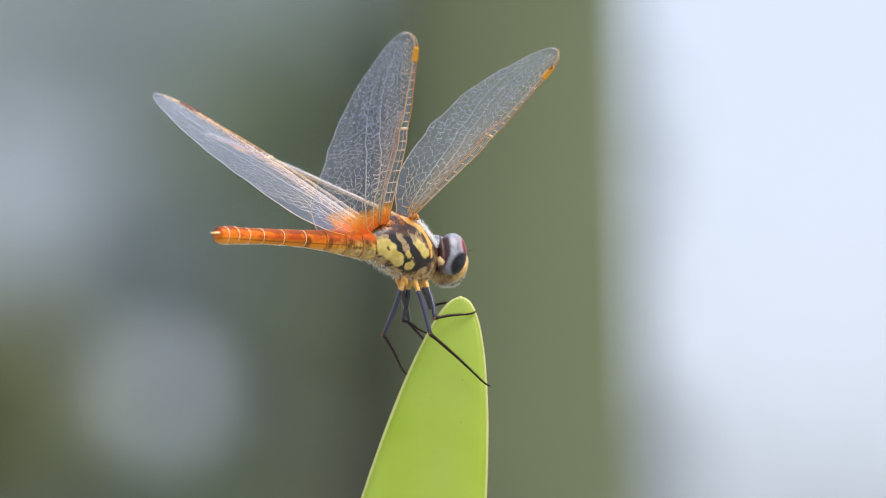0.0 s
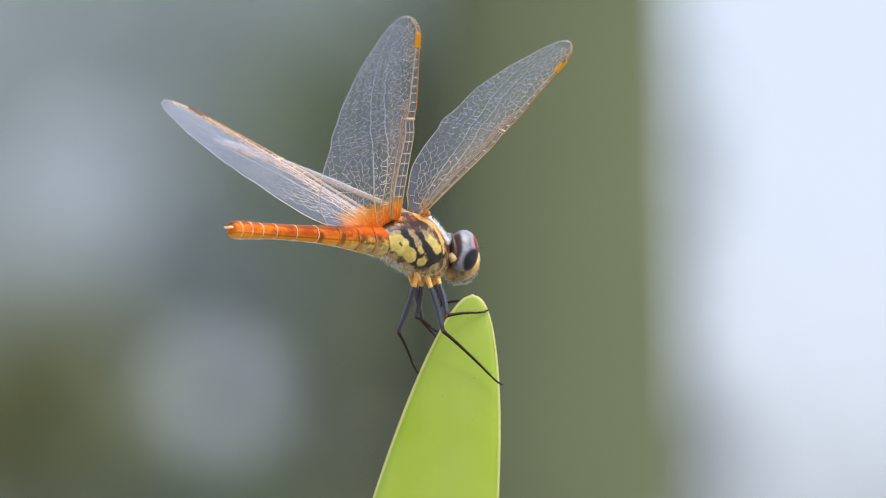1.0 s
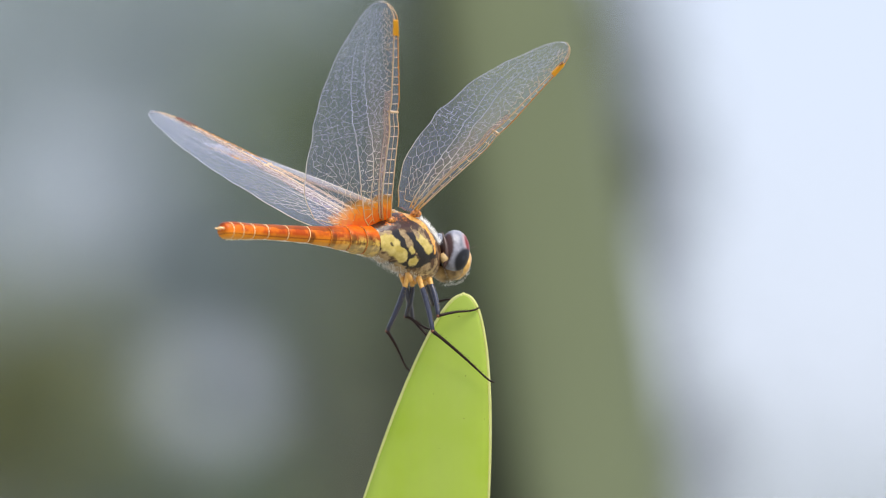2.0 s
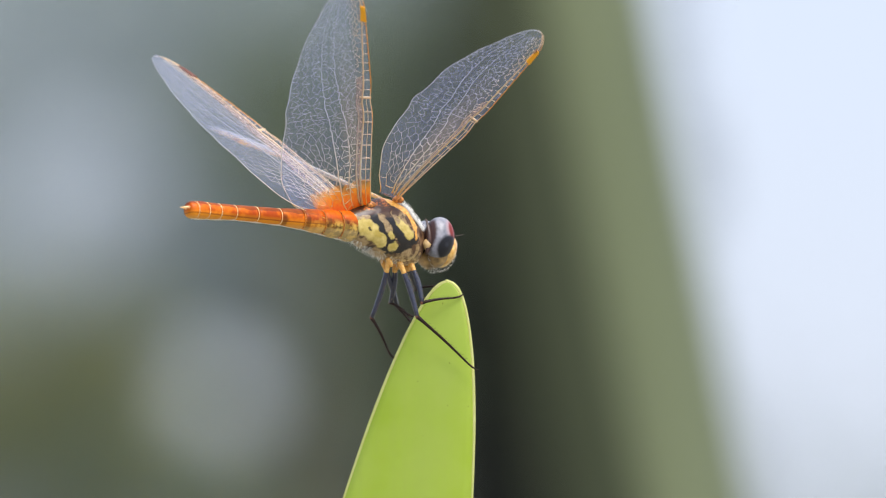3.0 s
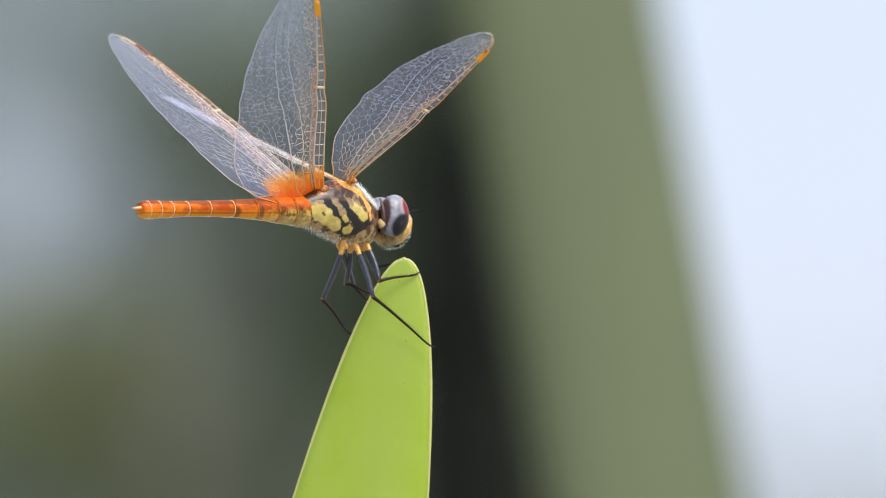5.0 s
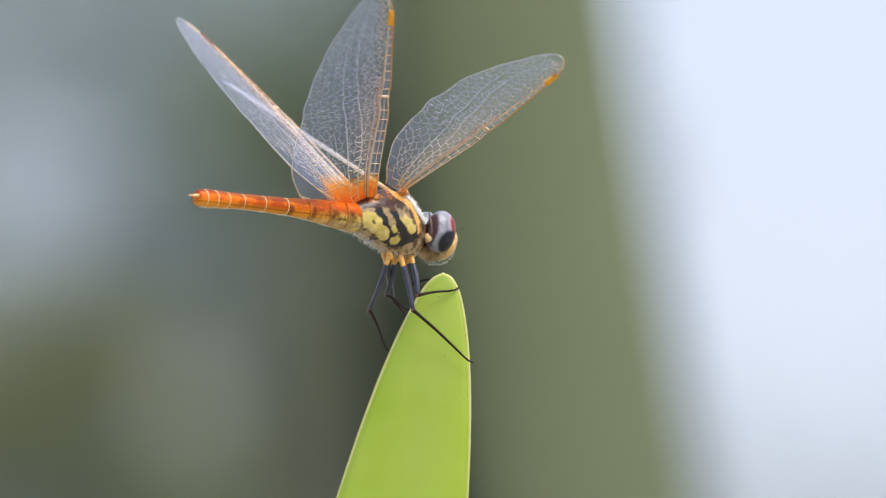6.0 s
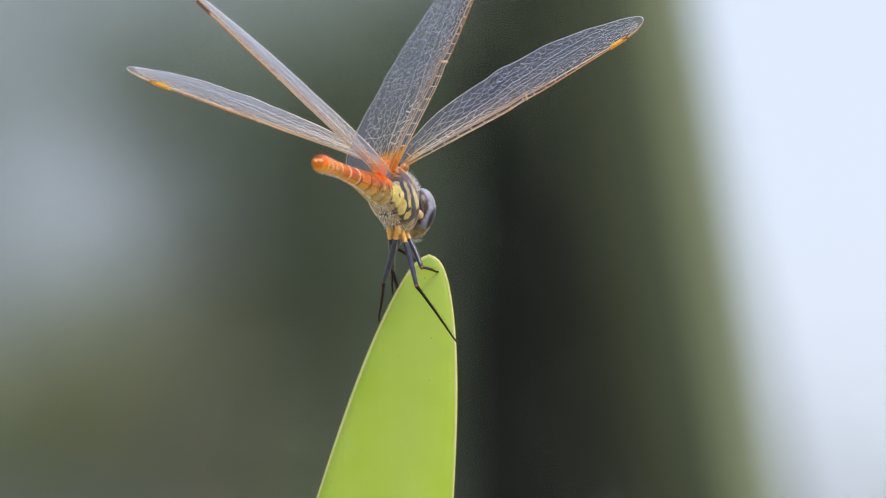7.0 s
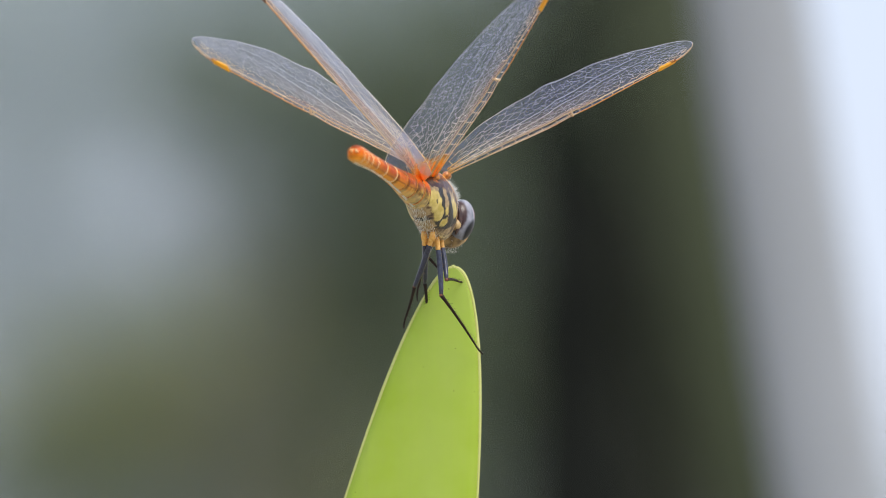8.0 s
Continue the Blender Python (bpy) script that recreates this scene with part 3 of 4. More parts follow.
def abdomen():
    st = [(-430, 22, 12.5, 13), (-424, 22, 14.5, 15), (-405, 22, 15.3, 15.8), (-375, 21, 14, 14.3), (-330, 20, 13.2, 13.5), (-240, 16, 14.5, 15), (-180, 12, 18, 19), (-135, 8, 22, 23.5), (-80, 4, 25, 28)]
    cuts = [-80, -112, -148, -190, -238, -287, -333, -366, -392, -415, -430]
    for a, b in zip(cuts, cuts[1:]):
        bm = bmesh.new()
        rings = []
        for i in range(7):
            x = a + (b - a) * i / 6
            zc, ry, rz = curve_at(st, x)
            swell = 1.0 + 0.035 * math.sin(math.pi * i / 6) - (0.05 if i == 0 else 0.0)
            rings.append(ring_of(x, zc, ry * swell, rz * swell, 24))
        loft(bm, rings)
        seg = part("abdomen_segment", bm, ABDOMEN, fly)
        if b > -425:
            bm = bmesh.new()
            zc, ry, rz = curve_at(st, b)
            loft(bm, [ring_of(b + d, zc, ry * f, rz * f, 24) for d, f in ((0.7, 0.985), (0.35, 1.02), (-0.35, 1.02), (-0.7, 0.985))])
            part("ring", bm, RING if b < -200 else RUST, seg, "pale joint ring" if b < -200 else "dark joint ring")
    # the pale keel under the rings
    bm = bmesh.new()
    rings = []
    for i in range(41):
        x = -424 + 344 * i / 40
        zc, ry, rz = curve_at(st, x)
        deep = 1.3 + 1.0 * noise.noise(Vector((x * 0.05, 0, 4)))
        rings.append([Vector((x, y, zc - rz * 0.97 + dz)) * U for y, dz in ((-3.5, 1.2), (-1.8, -deep), (1.8, -deep), (3.5, 1.2))])
    loft(bm, rings)
    part("belly_keel", bm, FUZZ, fly, "whitish keel under the abdomen")
    for s in (-1, 1):
        bm = bmesh.new()
        tube(bm, [Vector((-424, s * 4, 25)) * U, Vector((-435, s * 5, 26)) * U, Vector((-444, s * 4, 27)) * U], [3.0 * U, 2.2 * U, 0.5 * U], 8)
        part("tail_clasper", bm, RING, fly, "pale tail clasper")


def head():
    bm = bmesh.new()
    ball(bm, (92, 0, -23), (23, 34, 33), 24, 16)
    base = part("head", bm, DARK, fly, "round head with large glossy eyes")
    for s in (-1, 1):
        bm = bmesh.new()
        ball(bm, (92, s * 21.5, -15), (29, 25.5, 39), 32, 24)
        part("eye", bm, EYES[s], base, "glossy grey eye with a dark red cap")
        # the dark pointed plate behind the eye, and a tan knob under it
        bm = bmesh.new()
        rings = []
        for i in range(13):
            w = i / 12
            z = -52 + 66 * w
            wide = 6.8 * math.sin(math.pi * (0.12 + 0.86 * w)) + 0.6
            rings.append([Vector((67 - 8 * w + 3 * math.sin(math.pi * w) + 0.75 * wide * math.cos(q), s * (27 + 6 * math.sin(math.pi * w) - 6 * w) + 0.6 * wide * math.sin(q), z)) * U for q in (2 * math.pi * k / 12 for k in range(12))])
        loft(bm, rings)
        part("head_plate", bm, DARK, base, "dark brown pointed plate behind the eye")
        bm = bmesh.new()
        ball(bm, (66, s * 26, -34), (8, 9, 10), 12, 8, 2.0)
        part("cheek", bm, CREAM, base, "tan cheek")
    bm = bmesh.new()
    ball(bm, (118, 0, -26), (23, 32, 32), 24, 16, 2.0)
    part("face", bm, FACE, base, "amber yellow face")
    bm = bmesh.new()
    ball(bm, (98, 0, -44), (24, 34, 22), 24, 14, 2.0)
    part("mouth", bm, MOUTH, base, "tan and brown mouth plates")
    bm = bmesh.new()
    tube(bm, [Vector((66, 0, -12)) * U, Vector((80, 0, -15)) * U, Vector((90, 0, -18)) * U], [13 * U, 12 * U, 18 * U], 16)
    part("neck", bm, DARK, base)
    for s in (-1, 1):
        bm = bmesh.new()
        tube(bm, [Vector((126, s * 9, -3)) * U, Vector((136, s * 12, 4)) * U, Vector((150, s * 15, 10)) * U], [1.3 * U, 0.8 * U, 0.35 * U], 6)
        part("antenna", bm, DARK, base)
    # short pale hair round the face and under the mouth
    rnd = random.Random(17)
    bm = bmesh.new()
    for _ in range(420):
        q = rnd.uniform(-150, 35)
        p = Vector((108, 0, -33)) + Vector((31 * math.cos(radians(q)), rnd.uniform(-18, 18), 34 * math.sin(radians(q))))
        p.x -= 10 * (p.y / 30) ** 2
        hair_into(bm, p, Vector((math.cos(radians(q)), rnd.uniform(-0.5, 0.5), math.sin(radians(q)))), 4 * rnd.uniform(0.5, 1.2), 0.32)
    tagged(part("face_hair", bm, FUZZ, base, "short whitish hair"), kind="stuff")
    return base


def hair_into(bm, p, way, long, thick=0.2):
    way = way.normalized()
    side = way.cross(Vector((0.3, 0.9, 0.2))).normalized() * thick
    other = way.cross(side).normalized() * thick
    base = [bm.verts.new((p + q) * U) for q in (side, -0.5 * side + 0.8 * other, -0.5 * side - 0.8 * other)]
    top = bm.verts.new((p + way * long) * U)
    for i in range(3):
        bm.faces.new((base[i], base[(i + 1) % 3], top))


def fuzz():
    """Pale hair under the thorax and between head and wings."""
    rnd = random.Random(5)
    for name, count, x0, x1, lo, hi, size in (("belly_hair", 450, -118, 2, -118, -66, 8.5), ("collar_hair", 3200, 36, 68, 25, 155, 12)):
        bm = bmesh.new()
        st = [(-125, 6, 20, 22)] + THORAX_SHAPE
        for _ in range(count):
            x, a = rnd.uniform(x0, x1), radians(rnd.uniform(lo, hi))
            zc, ry, rz = curve_at(st, x)
            p = Vector((x - 0.25 * math.sin(a) * rz, ry * math.cos(a), zc + rz * math.sin(a)))
            way = Vector((rnd.uniform(-0.9, 0.2), math.cos(a) + rnd.uniform(-0.3, 0.3), math.sin(a) + rnd.uniform(-0.3, 0.3))).normalized()
            hair_into(bm, p, way, size * rnd.uniform(0.5, 1.2), 0.36)
        tagged(part(name, bm, FUZZ, fly, "short whitish hair"), kind="stuff")


# wings: x along the wing, y from the front edge backwards
WING_LONG = {False: 502.0, True: 483.0}


def tip_round(u):
    """1 along the wing, falling to 0 round the tip."""
    return math.sqrt(max(0.0, 1 - ((u - 0.895) / 0.105) ** 2)) if u > 0.895 else 1.0


def plain_chord(u, hind):
    if hind:
        table = [(0.0, 0.235), (0.05, 0.285), (0.14, 0.32), (0.25, 0.33), (0.38, 0.325), (0.49, 0.306), (0.53, 0.300), (0.60, 0.288), (0.72, 0.250), (0.82, 0.206), (0.9, 0.160), (1.0, 0.125)]
    else:
        table = [(0.0, 0.075), (0.08, 0.13), (0.2, 0.198), (0.32, 0.236), (0.45, 0.256), (0.505, 0.262), (0.54, 0.255), (0.62, 0.250), (0.7, 0.238), (0.82, 0.194), (0.9, 0.148), (1.0, 0.115)]
    return WING_LONG[hind] * curve_at(table, u)[0] * (1.0 if hind else 0.97) * (1 + 0.009 * math.sin(31 * u + 2 * hind) * math.sin(11 * u))


def wing_front(u, hind):
    bow = -0.039 * min(1.0, u / 0.45) ** 1.3 * (1 - 0.22 * math.exp(-((u - 0.48) / 0.05) ** 2))
    return WING_LONG[hind] * bow + 0.52 * plain_chord(u, hind) * (1 - tip_round(u))


def wing_chord(u, hind):
    return plain_chord(u, hind) * max(tip_round(u), 0.004)


ALONG = [0.895 * i / 72 for i in range(73)] + [0.895 + 0.105 * math.sin(math.pi / 2 * i / 14) for i in range(1, 15)]


def wing_point(u, v, hind, lift=0.0):
    c = wing_chord(u, hind)
    y = wing_front(u, hind) + v * c
    ridge = 2.2 * math.exp(-((v - 0.05) / 0.035) ** 2) - 2.0 * math.exp(-((v - 0.12) / 0.04) ** 2) + 0.8 * math.sin(v * 22 + u * 5)
    z = ridge * (1 - u) ** 0.7 + 7.0 * math.sin(math.pi * v) * (0.4 + 0.6 * u) * 0.6 - 16 * u * u * 0.5
    return Vector((WING_LONG[hind] * u, y, z + lift)) * U


def wing(hind, side):
    def wp(u, v, lift=0.0):
        """A point of this wing; the lobe at a hindwing's root droops beside the body."""
        sag = math.exp(-(u / 0.10) ** 2) * math.sin(math.pi * max(0.0, min(1.0, v)) ** 1.9) if hind else 0.0
        return wing_point(u, v, hind, lift - side * (38 if side < 0 else 14) * sag) - Vector((4 * U * sag, 0, 0))

    bm = bmesh.new()
    nu, nv = len(ALONG) - 1, 26
    grid = [[bm.verts.new(wp(u, j / nv)) for j in range(nv + 1)] for u in ALONG]
    for i in range(nu):
        for j in range(nv):
            bm.faces.new((grid[i][j], grid[i + 1][j], grid[i + 1][j + 1], grid[i][j + 1]))
    name = "hindwing" if hind else "forewing"
    ob = part(name, bm, MEMBRANES[hind], fly, "clear veined wing with amber root")

    rnd = random.Random(11 + hind)
    bm = bmesh.new()

    def strand(points, r0, r1, n=4):
        m = len(points) - 1
        tube(bm, points, [(r0 + (r1 - r0) * i / m) * U for i in range(m + 1)], n)

    # the front edge, the rim and the long veins
    def lead(u):
        return 0.125 - 0.06 * u

    strand([wp(u, 0.0) for u in ALONG], 1.2, 0.8, 6)
    strand([wp(u, 1.0) for u in ALONG], 0.9, 0.75)
    strand([wp(0.5 * i / 24, 0.5 * lead(0.5 * i / 24)) for i in range(25)], 0.8, 0.6)
    strand([wp(0.985 * i / 50, lead(0.985 * i / 50)) for i in range(51)], 2.3, 1.0)
    strand([wp(0.02 + 0.5 * i / 30, lead(0.5 * i / 30) + 0.035 + 0.03 * i / 30) for i in range(31)], 1.9, 0.8)
    rows = 14 if hind else 10
    bold = (1, 4) if hind else (1, 3)
    ks = range(-rows // 2, rows - 1)        # those below zero branch off the front veins further out
    lines = {k: 0.125 + (0.875 * ((k + 1) / rows) ** 1.1 if k >= 0 else 0.8 * (k + 1) / rows) for k in ks}
    begin = {k: 0.02 if k in bold else rnd.uniform(0.03, 0.08) + 0.05 * (k % 2) for k in ks}
    steps = [0.03]
    while steps[-1] < 0.965:
        steps.append(steps[-1] + (0.024 if steps[-1] < 0.35 else 0.0155))

    def vein_v(k, u):
        """The long veins start bunched at the root, fan out and slant to the hind edge."""
        v = lines[k]
        near = 0.13 + (0.55 if hind else 0.7) * v
        w = min(1.0, u / 0.42)
        return near + (v - near) * (w * w * (3 - 2 * w)) + 0.010 * math.sin(9 * u + k * 2.1) + 0.62 * max(0.0, u - 0.2) ** 1.25

    # each fine vein zigzags from corner to corner of the cells
    corner = {}
    for k in ks:
        for j, u in enumerate(steps):
            amp = 0.003 if k in bold else 0.021
            v = vein_v(k, u) + amp * (1 if (j + k) % 2 else -1) + (rnd.uniform(-0.006, 0.006) if k in bold else rnd.uniform(-0.016, 0.016))
            if u >= begin[k] and lead(u) + 0.045 < v < 0.975:
                corner[k, j] = (u + rnd.uniform(-0.009, 0.009), v)
    for k in ks:
        run = []
        for j in range(len(steps) + 1):
            if (k, j) in corner:
                run.append(corner[k, j])
                continue
            if len(run) > 1:
                u, v = run[-1]
                if v > 0.85:
                    run.append((min(u + 0.012, 0.99), 1.0))
                if k < 0:
                    run.insert(0, (run[0][0] - 0.03, lead(run[0][0])))
                elif k in bold:
                    run.insert(0, (0.02, vein_v(k, 0.02)))
                strand([wp(*q) for q in run], 1.25 if k in bold else 0.42, 0.32, 4)
            run = []
    for j, u in enumerate(steps):
        here = [(u, lead(u))] + [corner[k, j] for k in ks if (k, j) in corner] + [(u, 1.0)]
        for i, (p, q) in enumerate(zip(here, here[1:])):
            r = (0.95 if u < 0.36 and i < 5 else 0.42) * rnd.uniform(0.65, 1.3)
            if (j + i) % 2 and not (u > 0.45 and rnd.random() < 0.12):
                mid = ((p[0] + q[0]) / 2 + rnd.uniform(-0.005, 0.005), (p[1] + q[1]) / 2)
                strand([wp(*p), wp(*mid), wp(*q)], r, r * 0.95, 3)
    # ladders behind the front edge
    for k in range(9):
        u = 0.06 + 0.43 * k / 8 + rnd.uniform(-0.006, 0.006)
        strand([wp(u, 0.0), wp(u + 0.003, lead(u))], 1.25, 1.1)
    for k in range(9):
        u = 0.53 + 0.34 * k / 8 + rnd.uniform(-0.006, 0.006)
        strand([wp(u, 0.0), wp(u + 0.004, lead(u))], 0.95, 0.85)
    strand([wp(0.495, -0.01), wp(0.505, 0.13)], 2.6, 1.8, 6)
    fold = bmesh.new()
    broad = hind and side > 0       # broadest on the left hindwing
    run = [0.015 + (0.9 if broad else 0.58) * i / 60 for i in range(61)]

    def fold_end(u):
        return lead(u) + (0.30 - 0.22 * u if broad else 0.045 + 0.08 * u)

    loft(fold, [[wp(u, lead(u), 0.5), wp(u, fold_end(u), 0.5), wp(u, fold_end(u), -0.5), wp(u, lead(u), -0.5)] for u in run])
    part("wing_fold", fold, FOLD, ob, "tan fold behind the front veins", smooth=False)
    part("vein", bm, VEIN, ob, "amber and pale wing veins")

    bm = bmesh.new()
    rings = []
    for i in range(7):
        u = 0.838 + 0.066 * i / 6
        v0, v1 = -0.015, 0.10
        a, b = wp(u, v0), wp(u + 0.012, v1)
        d = Vector((0, 0, 2.4 * U))
        rings.append([a + d, b + d, b - d, a - d])
    loft(bm, rings)
    # the left hindwing's spot is backlit; that darkness is put into its colour
    if broad:
        part("wing_spot", bm, KNEE, ob, "spot near the wing tip, its backlit darkness put into the colour", smooth=False)
    else:
        part("wing_spot", bm, STIGMA, ob, "bright amber spot near the wing tip", smooth=False)
    return ob


ROOTS = {False: (13, 16, 53), True: (-48, 17, 40)}


def wing_pose(hind, side, sweep, rise, twist=0.0):
    """Where a wing sits on the body. sweep: forwards; rise: upwards; twist: about its length."""
    a, b = radians(sweep), radians(rise)
    along = Vector((math.sin(a) * math.cos(b), side * math.cos(a) * math.cos(b), math.sin(b)))
    back = Vector((-1, 0, 0))
    back = (back - along * back.dot(along)).normalized()
    up = along.cross(back)
    m = Matrix((along, back, up)).transposed().to_4x4()
    x, y, z = ROOTS[hind]
    return Matrix.Translation(Vector((x, side * y, z)) * U) @ m @ pose(0, 0, 0, side * twist, 0, 0)


# legs: hip in the body's space; knee and foot at rest beside the leaf's tip, in mm
# (early and, after the insect has turned, late)
LEGS = [
    ((15, -8, -60), (-3.3, -2.9, -3.85), (2.3, -0.9, -9.0), (-1.6, -5.0, -3.0), (2.6, -0.9, -8.8)),
    ((-9, -8, -57), (-8.45, -1.6, -4.0), (-6.6, -0.2, -7.5), (-5.8, -3.6, -3.3), (-5.5, -0.2, -6.3)),
    ((39, -8, -60), (-2.8, -2.2, -2.15), (0.65, -0.7, -1.75), (-0.9, -4.6, -1.25), (0.75, -0.7, -1.6)),
    ((15, 8, -60), (-6.35, 1.0, -2.4), (-4.6, 0.6, -3.4), (-4.7, 1.2, -1.9), (-4.1, 0.6, -3.3)),
    ((39, 8, -60), (-3.4, 2.6, -1.0), (-1.4, 0.9, -0.45), (-2.4, 2.8, -0.6), (-1.4, 0.9, -0.45)),
    ((-9, 8, -57), (-5.6, 2.4, -2.8), (-2.9, 0.9, -5.8), (-4.6, 2.4, -2.0), (-2.9, 0.9, -5.6)),
]


def body_pose(row):
    t, x, y, z, rx, ry, rz = row
    return RIG @ pose(x / 1000, y / 1000, z / 1000, rx, ry, rz)


def bone(start, end, bend):
    """The pose of a leg piece that runs along its x axis from start to end."""
    along = (end - start).normalized()
    side = along.cross(bend).normalized()
    m = Matrix((along, side, along.cross(side))).transposed().to_4x4()
    return Matrix.Translation(start) @ m


def knee_at(hip, foot, rest, a, b):
    """The knee that keeps both lengths and stays nearest to where it rests."""
    way = foot - hip
    d = min(way.length, (a + b) * 0.999)
    way.normalize()
    x = (a * a - b * b + d * d) / (2 * d)
    h = math.sqrt(max(a * a - x * x, 1e-12))
    off = rest - hip
    off = (off - way * off.dot(way)).normalized()
    return hip + way * x + off * h, off


def legs():
    made = []
    first = body_pose(BODY_ROWS[0])
    rnd = random.Random(3)
    for hip, knee, foot, knee_late, foot_late in LEGS:
        k, f = RIG @ (Vector(knee) / 1000), RIG @ (Vector(foot) / 1000)
        h = first @ (Vector(hip) * U)
        a, b = (k - h).length * 1.004, (f - k).length * 1.004
        bm = bmesh.new()
        tube(bm, [(-0.0004, 0, 0), (0.0002, 0, 0), (0.0007, 0, 0)], [0.00028, 0.00036, 0.00027], 10)
        hipob = part("hip", bm, COXA, fly, "amber hip joint")
        hipob.location = Vector(hip) * U
        hipob.rotation_euler = (0, radians(70), 0)
        n = 9
        bm = bmesh.new()
        tube(bm, [(a * i / n, 0, 0.0002 * math.sin(math.pi * i / n)) for i in range(n + 1)], [0.00021 + 0.0001 * math.sin(math.pi * min(1, 0.04 + 0.92 * i / n)) for i in range(n + 1)], 10)
        femur = part("thigh", bm, LEG, fly, "bluish black leg")
        bm = bmesh.new()
        tube(bm, [(0.0015 * i / 5, 0, 0.0002 * math.sin(math.pi * 0.0015 * i / 5 / a)) for i in range(6)], [0.00029, 0.00032, 0.00030, 0.00027, 0.00028, 0.00026], 10)
        part("hip_ring", bm, COXA, femur, "amber base of the leg")
        bm = bmesh.new()
        tube(bm, [(b * i / n, 0, 0.00012 * math.sin(math.pi * i / n)) for i in range(n + 1)], [0.00019 - 0.00008 * i / n + (0.00006 if i == 0 else 0) for i in range(n + 1)], 8)
        shin = part("shin", bm, SHIN, fly, "thin brown-black shin")
        bm = bmesh.new()
        ball(bm, (0, 0, 0), (4.2, 3.6, 3.6), 10, 8)
        part("knee", bm, KNEE, shin, "reddish brown knee")
        for target, size, holder in ((a, 0.0005, femur), (b, 0.0004, shin)):
            bm = bmesh.new()
            for q in range(int(target / 0.00034)):
                for s in (-1, 1):
                    x = target * 0.1 + target * 0.85 * q / max(1, int(target / 0.00034)) + rnd.uniform(-1, 1) * 0.00005
                    p = Vector((x, s * 0.00012, 0.00012))
                    e = p + Vector((size * 0.45, s * size * 0.75, size * 0.35)) * rnd.uniform(0.6, 1.1)
                    tube(bm, [p, e], [0.000022, 0.000006], 3)
            tagged(part("bristle", bm, CREAM if holder is femur else SHIN, holder), kind="stuff")
        bm = bmesh.new()
        tube(bm, [(b - 0.0001, 0, 0), (b + 0.0007, 0, 0.00004), (b + 0.0012, 0, 0.0002), (b + 0.0014, 0, 0.0004)], [0.00012, 0.00011, 0.00009, 0.00003], 6)
        part("foot", bm, SHIN, shin, "clawed black foot")
        made.append((hip, (k, RIG @ (Vector(knee_late) / 1000)), (f, RIG @ (Vector(foot_late) / 1000)), a, b, femur, shin))
    return made


thorax()
abdomen()
HEAD = head()
fuzz()
WINGS = [(hind, side, wing(hind, side)) for side in (1, -1) for hind in (False, True)]
LEG_SETS = legs()


# ---- the surroundings, all far out of focus ----
HEIGHT = 0.0034


def at(bx, by, depth):
    """A place by its bearing from the middle of the camera's path: bx, by to the right and upwards, in parts of 3000 of the depth."""
    return RIG @ Vector((depth * bx / 3000, -REACH + depth, HEIGHT + depth * by / 3000))


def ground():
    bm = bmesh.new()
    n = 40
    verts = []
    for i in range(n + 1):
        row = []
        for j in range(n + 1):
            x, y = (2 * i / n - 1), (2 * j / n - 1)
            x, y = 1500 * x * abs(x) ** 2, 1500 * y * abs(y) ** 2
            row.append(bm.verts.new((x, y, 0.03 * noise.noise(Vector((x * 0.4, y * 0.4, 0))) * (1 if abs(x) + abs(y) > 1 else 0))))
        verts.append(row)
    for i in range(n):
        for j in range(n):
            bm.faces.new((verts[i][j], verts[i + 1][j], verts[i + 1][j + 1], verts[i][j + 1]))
    tagged(part("ground", bm, SOIL), "unseen ground, kept pale to bounce light upwards", "ground", kind="structure")


def leaf_into(bm, p, way, up, long, wide):
    """One pointed leaf, folded along its middle."""
    side = way.cross(up).normalized()
    lift = side.cross(way).normalized()
    row = [p, p + way * long * 0.35 + side * wide - lift * wide * 0.2, p + way * long * 0.4 + lift * wide * 0.25, p + way * long * 0.35 - side * wide - lift * wide * 0.2, p + way * long - lift * long * 0.1]
    v = [bm.verts.new(q) for q in row]
    bm.faces.new((v[0], v[1], v[2]))
    bm.faces.new((v[0], v[2], v[3]))
    bm.faces.new((v[1], v[4], v[2]))
    bm.faces.new((v[2], v[4], v[3]))


def crown_into(bm, rnd, centre, radii, count, long):
    for _ in range(count):
        q = Vector((rnd.gauss(0, 0.5), rnd.gauss(0, 0.5), rnd.gauss(0, 0.5)))
        p = centre + Vector([a * b for a, b in zip(q, radii)])
        way = Vector((rnd.uniform(-1, 1), rnd.uniform(-1, 1), rnd.uniform(-0.9, 0.5))).normalized()
        leaf_into(bm, p, way, Vector((rnd.uniform(-0.3, 0.3), rnd.uniform(-0.8, 0.3), 1)), long * rnd.uniform(0.6, 1.2), long * rnd.uniform(0.16, 0.26))


def limb(bm, a, b, r0, r1, rnd, n=7, bend=0.06):
    pts = []
    for i in range(n + 1):
        w = i / n
        p = a.lerp(b, w) + Vector((rnd.uniform(-1, 1), rnd.uniform(-1, 1), 0)) * bend * (b - a).length * math.sin(math.pi * w)
        pts.append(p)
    tube(bm, pts, [r0 + (r1 - r0) * i / n for i in range(n + 1)], 10)


